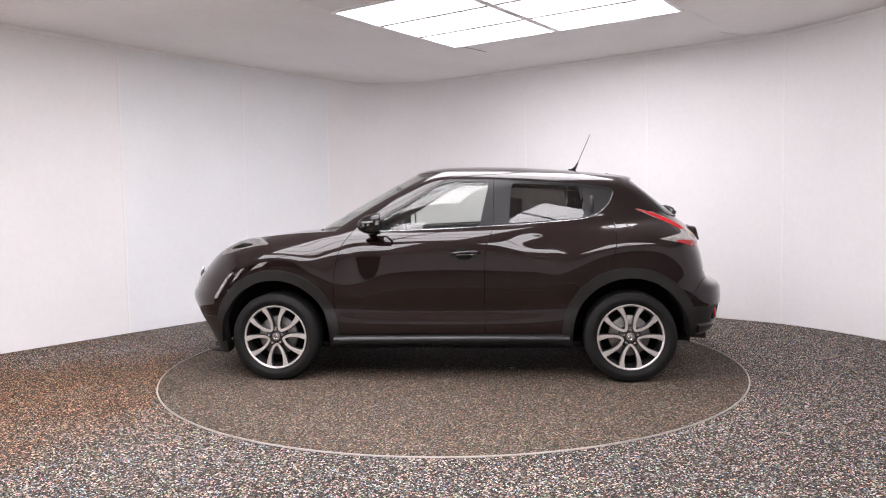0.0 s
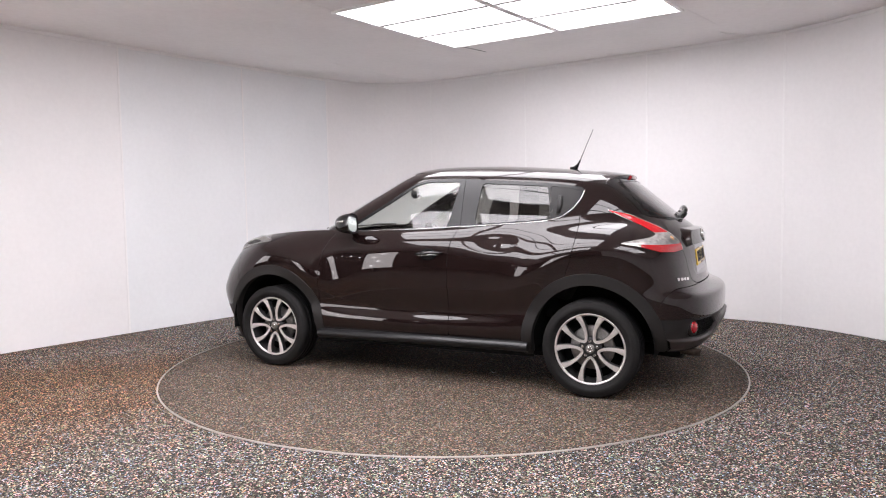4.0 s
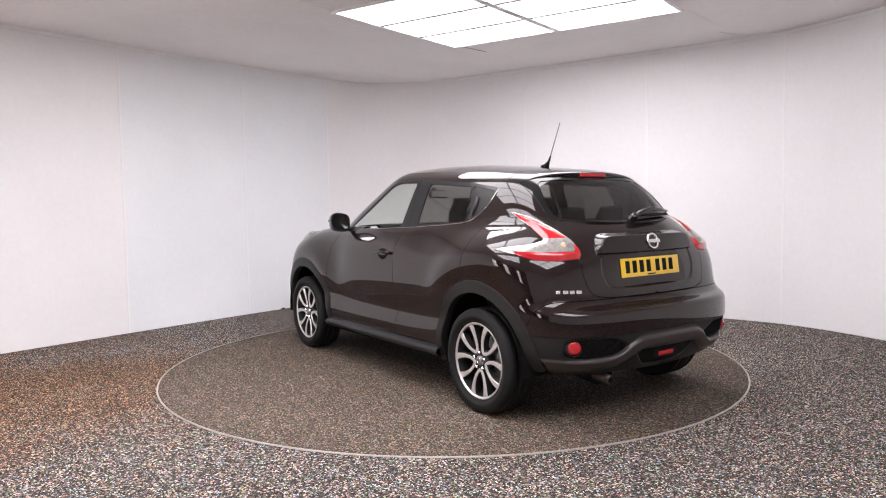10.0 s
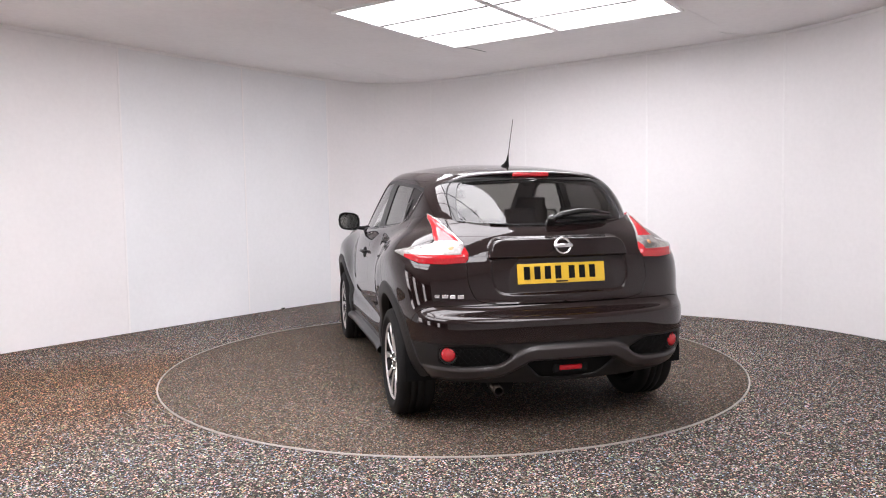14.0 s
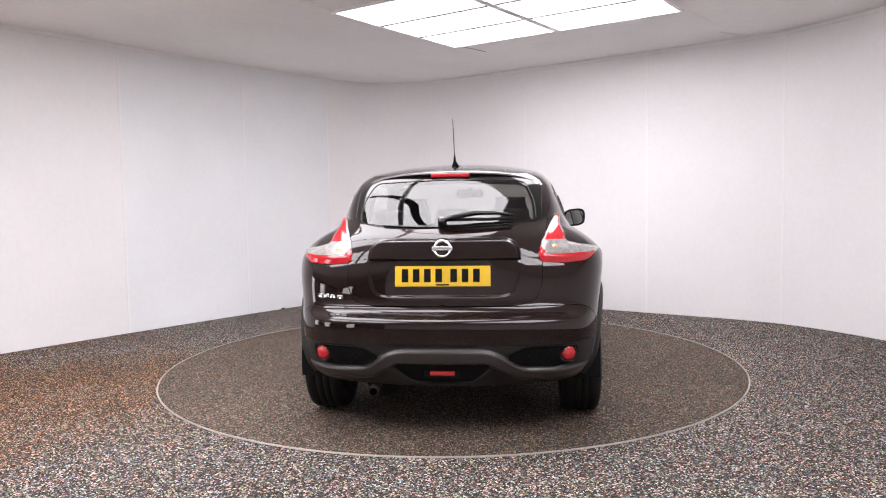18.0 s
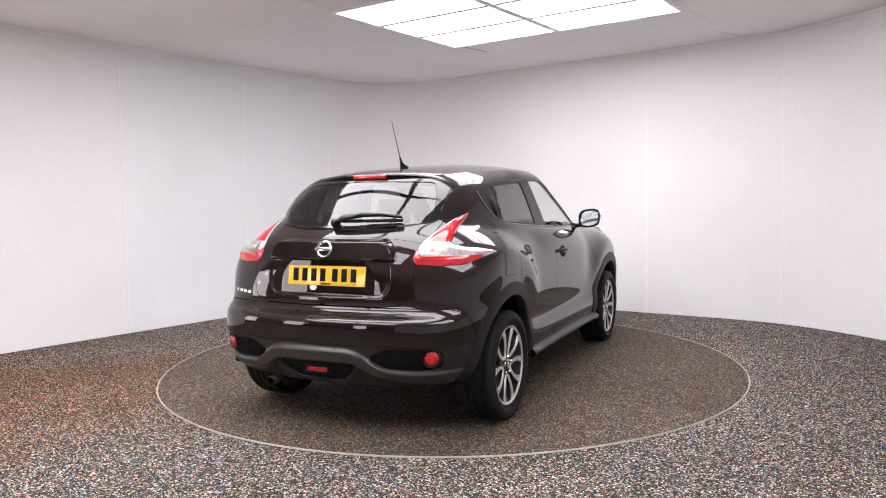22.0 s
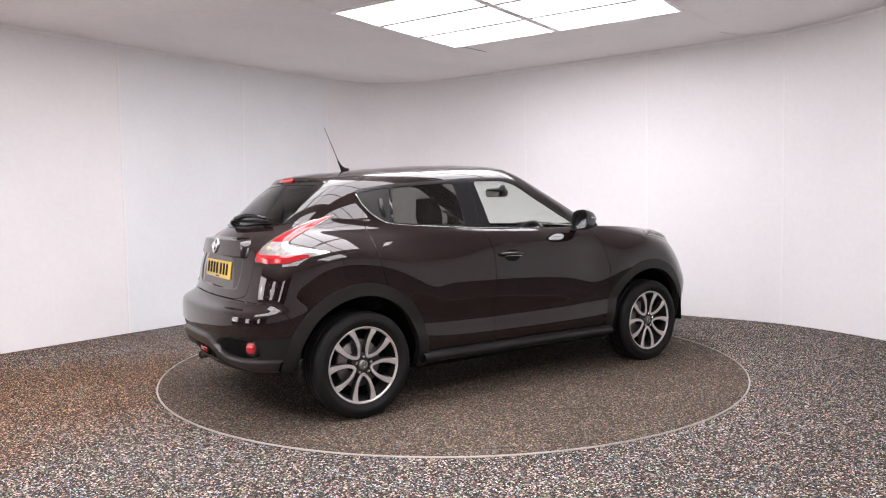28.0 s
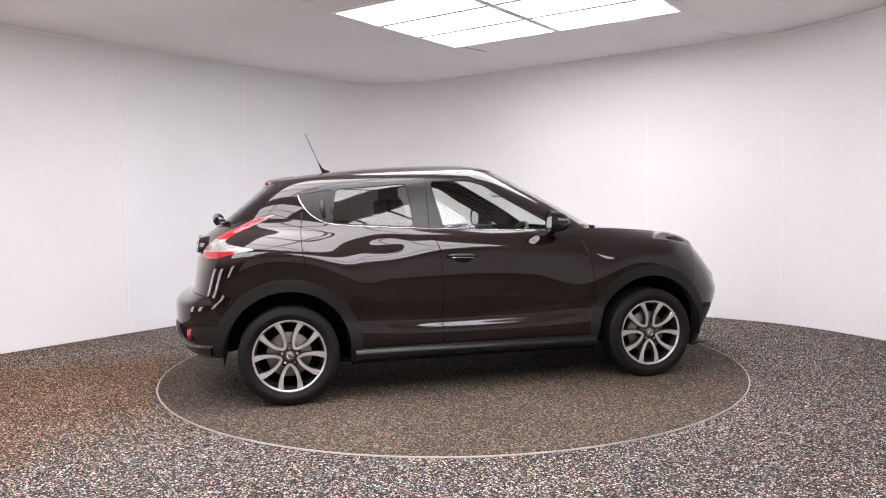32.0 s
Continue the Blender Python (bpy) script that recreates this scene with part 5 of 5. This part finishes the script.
        for k in range(3, 10):
            t = k / 12
            sc = math.sqrt(max(1 - (t * 0.98) ** 2.4, 0.0))
            P.append((0.485 + 0.165 * t - 0.006, (0.897 - 0.03 * t + 0.0915 * sc) * s, 1.150 + 0.012 * (1 - t)))
        V, F = sweep(P, 0.0075, 8)
        part("indicator", mesh_from("indicator", V, F, M_WHITELENS), None, mi, "clear indicator strip")
        V, F = sweep([(0.55, 0.835 * s, 1.092), (0.56, 0.80 * s, 1.082), (0.57, 0.755 * s, 1.080), (0.575, 0.73 * s, 1.085)], [0.030, 0.028, 0.032, 0.036], 12, 0.55)
        part("mirror_arm", mesh_from("mirror_arm", V, F, M_BLACK), None, mi)


_mirror = []


def material_mirror():
    if not _mirror:
        _mirror.append(material("silvered_mirror", (0.82, 0.84, 0.85), 0.02, metal=1.0))
    return _mirror[0]


build_sides()


# ---------------------------------------------------------------- front fittings
def build_front():
    # tall indicator pods on the wings
    pod = [(1.775, 0.905), (1.70, 0.965), (1.60, 1.02), (1.50, 1.045), (1.42, 1.04), (1.325, 1.0), (1.45, 0.985), (1.56, 0.962), (1.67, 0.93)]
    f = side_shape(pod, 0.03)
    piece = BODY.cut(both(f, lambda V: 0.45 - V[:, 1])).refined()
    d = f(piece.V)
    lens = piece.push(0.004 + 0.024 * smoothstep(0, -0.03, d)).renormal()
    for s in (1, -1):
        o = new("front_indicator")
        o.parent = car
        o.location = CAR_AT
        tagged(o, "clear tall front indicator lamp on the wing")
        g = (lambda x: x) if s > 0 else (lambda x: x.mirrored())
        dark = side_shape([(1.66, 0.965), (1.55, 1.01), (1.46, 1.005), (1.47, 0.992), (1.57, 0.972)], 0.02)
        part("lens", g(lens.cut(minus(grown(dark, 0.001))).thick(0.02)).mesh("lens", M_POD), None, o)
        part("reflector_bowl", g(lens.cut(dark)).mesh("reflector_bowl", M_GLOSSBLACK), None, o)
    # round headlamps and grille
    for s in (1, -1):
        m = Matrix.Translation((1.955, 0.565 * s, 0.655)) @ Vector((0.82, 0.56 * s, 0.15)).to_track_quat("Z", "Y").to_matrix().to_4x4()
        V, F = revolve([(0.0001, 0.035), (0.05, 0.03), (0.085, 0.012), (0.095, -0.01), (0.095, -0.04)], 36, "z")
        h = solid("headlamp", V, F, M_WHITELENS, None, "round clear headlamp", at=m)
        V, F = revolve([(0.095, -0.04), (0.097, 0.004), (0.106, 0.006), (0.112, -0.005), (0.112, -0.05)], 36, "z")
        part("bezel", mesh_from("bezel", V, F, M_CHROME), None, h)
    V, F = sweep([(2.055, 0.32, 0.80), (2.075, 0.30, 0.74), (2.10, 0.24, 0.675), (2.125, 0.16, 0.655), (2.135, 0.0, 0.652), (2.125, -0.16, 0.655), (2.10, -0.24, 0.675), (2.075, -0.30, 0.74), (2.055, -0.32, 0.80)], 0.014, 10)
    gr = solid("grille", V, F, M_CHROME, None, "chrome V-shaped front grille frame")
    for k in range(4):
        z = 0.69 + 0.03 * k
        V, F = sweep([(2.085 - 0.02 * k, 0.26 + 0.012 * k, z), (2.118 - 0.02 * k, 0.0, z), (2.085 - 0.02 * k, -0.26 - 0.012 * k, z)], 0.006, 6)
        solid("grille_bar", V, F, M_PLASTIC, gr)
    # chin lip
    V, F = sweep([(1.70, 0.73, 0.195), (1.86, 0.62, 0.185), (1.95, 0.40, 0.18), (1.985, 0.0, 0.18), (1.95, -0.40, 0.18), (1.86, -0.62, 0.185), (1.70, -0.73, 0.195)], 0.022, 8, 0.6)
    solid("chin_lip", V, F, M_PLASTIC, None, "black plastic chin lip")
    # front wipers lying on the scuttle
    for y0, y1 in ((0.45, -0.10), (-0.05, -0.60)):
        V, F = sweep([(1.02, y0, 1.085), (1.00, (y0 + y1) / 2, 1.095), (0.965, y1, 1.09)], 0.010, 8)
        solid("front_wiper", V, F, M_BLACK, None, "black front wiper")


build_front()


# ---------------------------------------------------------------- beneath and inside
def build_under():
    bm = bmesh.new()
    box(bm, (-1.0, -0.72, 0.225), (1.70, 0.72, 0.265), 0.01)
    box(bm, (-1.72, -0.44, 0.315), (-0.99, 0.44, 0.345), 0.01)
    ob = part("underbody", bm, M_BLACK, car)
    ob.location = CAR_AT
    for x in (AXLE_F, AXLE_R):
        for s in (1, -1):
            V, F = revolve([(0.404, 0.40), (0.404, 0.858)], 40, "y", math.radians(-8), math.radians(188))
            V2 = [(a, b * s, c) for a, b, c in V]
            o = solid("wheel_liner", V2, F, M_BLACK, None, at=pose(x, 0, ARCH_Z))
            V, F = revolve([(0.0001, 0.42 * s), (0.404, 0.42 * s)], 40, "y", math.radians(-8), math.radians(188))
            solid("inner_wing", V, F, M_BLACK, None, at=pose(x, 0, ARCH_Z))
    V, F = sweep([(-1.265, 0.70, 0.30), (-1.265, -0.70, 0.30)], 0.045, 10)
    solid("rear_axle", V, F, M_BLACK)
    V, F = sweep([(-1.5, 0.30, 0.27), (-1.78, 0.36, 0.268)], 0.09, 14, 0.7)
    solid("silencer", V, F, M_BLACK)


def seat_shape(w, h, d):
    """Padded backrest outline as rows of rounded rings."""
    V, F = [], []
    n = 20
    for k in range(9):
        t = k / 8
        ww = w * (0.80 + 0.20 * math.sin(math.pi * min(t * 1.15 + 0.12, 1)))
        dd = d * (0.75 + 0.25 * math.sin(math.pi * t))
        for j in range(n):
            a = 2 * math.pi * j / n
            c_, s_ = math.cos(a), math.sin(a)
            r = 1 / (abs(c_) ** 3 + abs(s_) ** 3) ** (1 / 3)
            V.append((dd * r * c_ / 2, ww * r * s_ / 2, h * t))
    F = [(i * n + j, i * n + (j + 1) % n, (i + 1) * n + (j + 1) % n, (i + 1) * n + j) for i in range(8) for j in range(n)]
    F += [tuple(range(n))[::-1], tuple(range(8 * n, 9 * n))]
    return V, F


def build_cabin_inside():
    for y in (0.36, -0.36):
        st = new("front_seat")
        st.parent = car
        st.location = CAR_AT
        tagged(st, "black cloth front seat")
        V, F = seat_shape(0.50, 0.58, 0.15)
        part("backrest", mesh_from("backrest", V, F, M_SEAT), None, st, at=pose(-0.24, y, 0.56, 0, -20, 0))
        V, F = seat_shape(0.27, 0.20, 0.11)
        part("headrest", mesh_from("headrest", V, F, M_SEAT), None, st, at=pose(-0.452, y, 1.115, 0, -10, 0))
        for dy in (-0.06, 0.06):
            V, F = sweep([(-0.44, y + dy, 1.05), (-0.455, y + dy, 1.15)], 0.006, 8)
            part("headrest_post", mesh_from("headrest_post", V, F, M_CHROME), None, st)
        V, F = seat_shape(0.52, 0.16, 0.52)
        part("cushion", mesh_from("cushion", V, F, M_SEAT), None, st, at=pose(-0.02, y, 0.42))
    be = new("rear_bench")
    be.parent = car
    be.location = CAR_AT
    tagged(be, "black cloth rear bench with three headrests")
    V, F = seat_shape(1.26, 0.52, 0.16)
    part("backrest", mesh_from("backrest", V, F, M_SEAT), None, be, at=pose(-0.98, 0, 0.60, 0, -22, 0))
    V, F = seat_shape(1.26, 0.16, 0.50)
    part("cushion", mesh_from("cushion", V, F, M_SEAT), None, be, at=pose(-0.78, 0, 0.46))
    for y in (0.38, 0.0, -0.38):
        V, F = seat_shape(0.25, 0.15, 0.10)
        part("headrest", mesh_from("headrest", V, F, M_SEAT), None, be, at=pose(-1.17, y, 1.085, 0, -12, 0))
    # dashboard
    rows = []
    for y in np.linspace(-0.70, 0.70, 29):
        t = abs(y) / 0.70
        b = 0.02 * math.exp(-((y + 0.37) / 0.16) ** 2)
        rows.append([(0.95, y, 1.03 - 0.03 * t), (0.75, y, 1.045 - 0.03 * t + b), (0.60, y, 1.035 - 0.03 * t + b * 1.6), (0.54, y, 1.0), (0.53, y, 0.92), (0.60, y, 0.78), (0.66, y, 0.55)])
    P = np.array(rows)
    k = P.shape[1]
    F = [(i * k + j, i * k + j + 1, (i + 1) * k + j + 1, (i + 1) * k + j) for i in range(len(P) - 1) for j in range(k - 1)]
    solid("dashboard", P.reshape(-1, 3), F, M_TRIMGREY, None, "dark plastic dashboard")
    # steering wheel on the right-hand side
    sw = new("steering_wheel")
    sw.parent = car
    sw.matrix_basis = Matrix.Translation(CAR_AT + Vector((0.43, -0.37, 0.96))) @ pose(0, 0, 0, 0, -65, 0)
    tagged(sw, "black steering wheel with grey spokes")
    V, F = [], []
    n1, n2 = 40, 10
    for i in range(n1):
        a = 2 * math.pi * i / n1
        for j in range(n2):
            b = 2 * math.pi * j / n2
            r = 0.180 + 0.015 * math.cos(b)
            V.append((r * math.cos(a), r * math.sin(a), 0.015 * math.sin(b)))
    F = [(i * n2 + j, ((i + 1) % n1) * n2 + j, ((i + 1) % n1) * n2 + (j + 1) % n2, i * n2 + (j + 1) % n2) for i in range(n1) for j in range(n2)]
    part("rim", mesh_from("rim", V, F, M_TRIMGREY), None, sw)
    V, F = revolve([(0.0001, 0.03), (0.06, 0.025), (0.075, 0.0), (0.07, -0.05)], 24, "z")
    part("boss", mesh_from("boss", V, F, M_TRIMGREY), None, sw)
    for a in (90, 210, 330):
        V, F = sweep([(0.06 * math.cos(radians(a)), 0.06 * math.sin(radians(a)), 0.0), (0.175 * math.cos(radians(a)), 0.175 * math.sin(radians(a)), 0.0)], 0.018, 8, 0.5)
        part("spoke", mesh_from("spoke", V, F, M_DULLMETAL), None, sw)
    # inside mirror
    im = new("inside_mirror")
    im.parent = car
    im.location = CAR_AT
    tagged(im, "black inside rear-view mirror")
    bm = bmesh.new()
    bmesh.ops.create_cube(bm, size=1.0)
    bmesh.ops.scale(bm, vec=(0.035, 0.23, 0.07), verts=bm.verts)
    bmesh.ops.bevel(bm, geom=list(bm.edges), offset=0.014, segments=3, affect="EDGES")
    part("housing", bm, M_TRIMGREY, im, smooth=True, at=pose(0.425, -0.01, 1.36, 0, 0, 12))
    bm = bmesh.new()
    box(bm, (-0.0195, -0.10, -0.026), (-0.0180, 0.10, 0.026))
    part("glass", bm, material_mirror(), im, at=pose(0.425, -0.01, 1.36, 0, 0, 12))
    V, F = sweep([(0.44, -0.01, 1.375), (0.475, -0.01, 1.41), (0.50, -0.01, 1.405)], [0.012, 0.012, 0.02], 8)
    part("stalk", mesh_from("stalk", V, F, M_TRIMGREY), None, im)
    # headlining, door tops and load cover
    lining = sheet_from_grid(cap_between(CABIN_GRID[:, -1], roof_crown, 16, 2.4)).push(-0.035)
    carpart("headlining", lining.whole(), M_HEADLINER, None, "pale grey cloth roof lining")
    bm = bmesh.new()
    box(bm, (-1.62, -0.60, 1.02), (-1.20, 0.60, 1.035), 0.005)
    ob = part("load_cover", bm, M_TRIMGREY, car, "black load cover")
    ob.location = CAR_AT
    belt = [(x, 0.735 if x > -0.6 else 0.68, z) for x, z in ((0.60, 1.062), (0.2, 1.068), (-0.25, 1.078), (-0.6, 1.10), (-0.95, 1.13))]
    V, F = sweep(belt, 0.03, 10, 0.8)
    mirror_solid("door_top", V, F, M_TRIMGREY)


build_under()
build_cabin_inside()


# ---------------------------------------------------------------- small things of the room
def build_room_details():
    """Joints of the ceiling boards, coving, a loose strip and a floor stop."""
    for n, (p, q) in enumerate((((0.09, 1.76), (0.43, 2.12)), ((-0.93, 0.42), (-1.18, 0.05)), ((-0.30, 4.0), (-1.35, 2.55)), ((2.03, 0.48), (2.60, 1.15)))):
        V, F = sweep([(*p, CEIL - 0.001), (*q, CEIL - 0.001)], 0.005, 6, 0.5)
        o = part("trim", mesh_from("trim", V, F, M_SATIN if n == 0 else M_CEIL, smooth=False), None)
        tagged(o, "thin open joint between white ceiling boards" if n == 0 else "thin filled joint between white ceiling boards", "joint", kind="structure")
    s0, s1 = nearest_s(-5.0, -0.79), nearest_s(4.5, -1.6)
    o = part("trim", mesh_from("trim", *wall_strip(s0, s1, 0.012, 0.0015, CEIL - 0.034, CEIL - 0.002), M_TRIM, smooth=False), None)
    tagged(o, "narrow white coving strip along the wall top", "coving", kind="structure")
    V, F = sweep([tuple(v) for v in bspline(np.array([(2.70, 1.40, CEIL - 0.006), (2.95, 1.50, CEIL - 0.014), (3.15, 1.49, CEIL - 0.022), (3.36, 1.33, CEIL - 0.030), (3.52, 1.08, CEIL - 0.045), (3.66, 0.80, CEIL - 0.040)]), 24)], 0.011, 8, 0.5)
    o = part("trim", mesh_from("trim", V, F, M_TRIM), None)
    tagged(o, "loose sagging white edging strip under the ceiling", "edging", kind="structure")
    s = nearest_s(-2.12, 3.0)
    o = part("floor_stop", mesh_from("floor_stop", *wall_strip(s - 0.02, s + 0.02, 0.02, 0.001, 0.0, 0.018, 0.03), M_BLACK, smooth=False), None)
    tagged(o, "small black rubber stop at the wall foot", "floor stop")


build_room_details()


def build_scrap():
    """Pale curl of paper lying on the turntable."""
    V = []
    for i in range(7):
        for j in range(4):
            u, v = i / 6 - 0.5, j / 3 - 0.5
            V.append((0.030 * u + 0.006 * v, 0.016 * v, 0.0045 + 0.005 * (2 * u) ** 2))
    F = [(i * 4 + j, i * 4 + 4 + j, i * 4 + 5 + j, i * 4 + 1 + j) for i in range(6) for j in range(3)]
    n = len(V)
    V += [(x, y, z + 0.0008) for x, y, z in V]
    F += [tuple(k + n for k in f[::-1]) for f in F]
    o = part("paper_scrap", mesh_from("paper_scrap", V, F, M_TRIM), None)
    return tagged(o, "small curled scrap of pale paper on the turntable", "scrap")


scrap = build_scrap()


# ---------------------------------------------------------------- what turns
def motions():
    rows = [(t, pose(0, 0, 0, 0, 0, HEAD0 + SPEED * t)) for t in range(0, 33)]
    walk(car, [(t, Matrix.Translation((0, 0, 0.0)) @ m) for t, m in rows])
    walk(turntable, rows)
    walk(scrap, [(t, m @ Matrix.Translation((-0.49, 0.31, 0))) for t, m in rows])


motions()
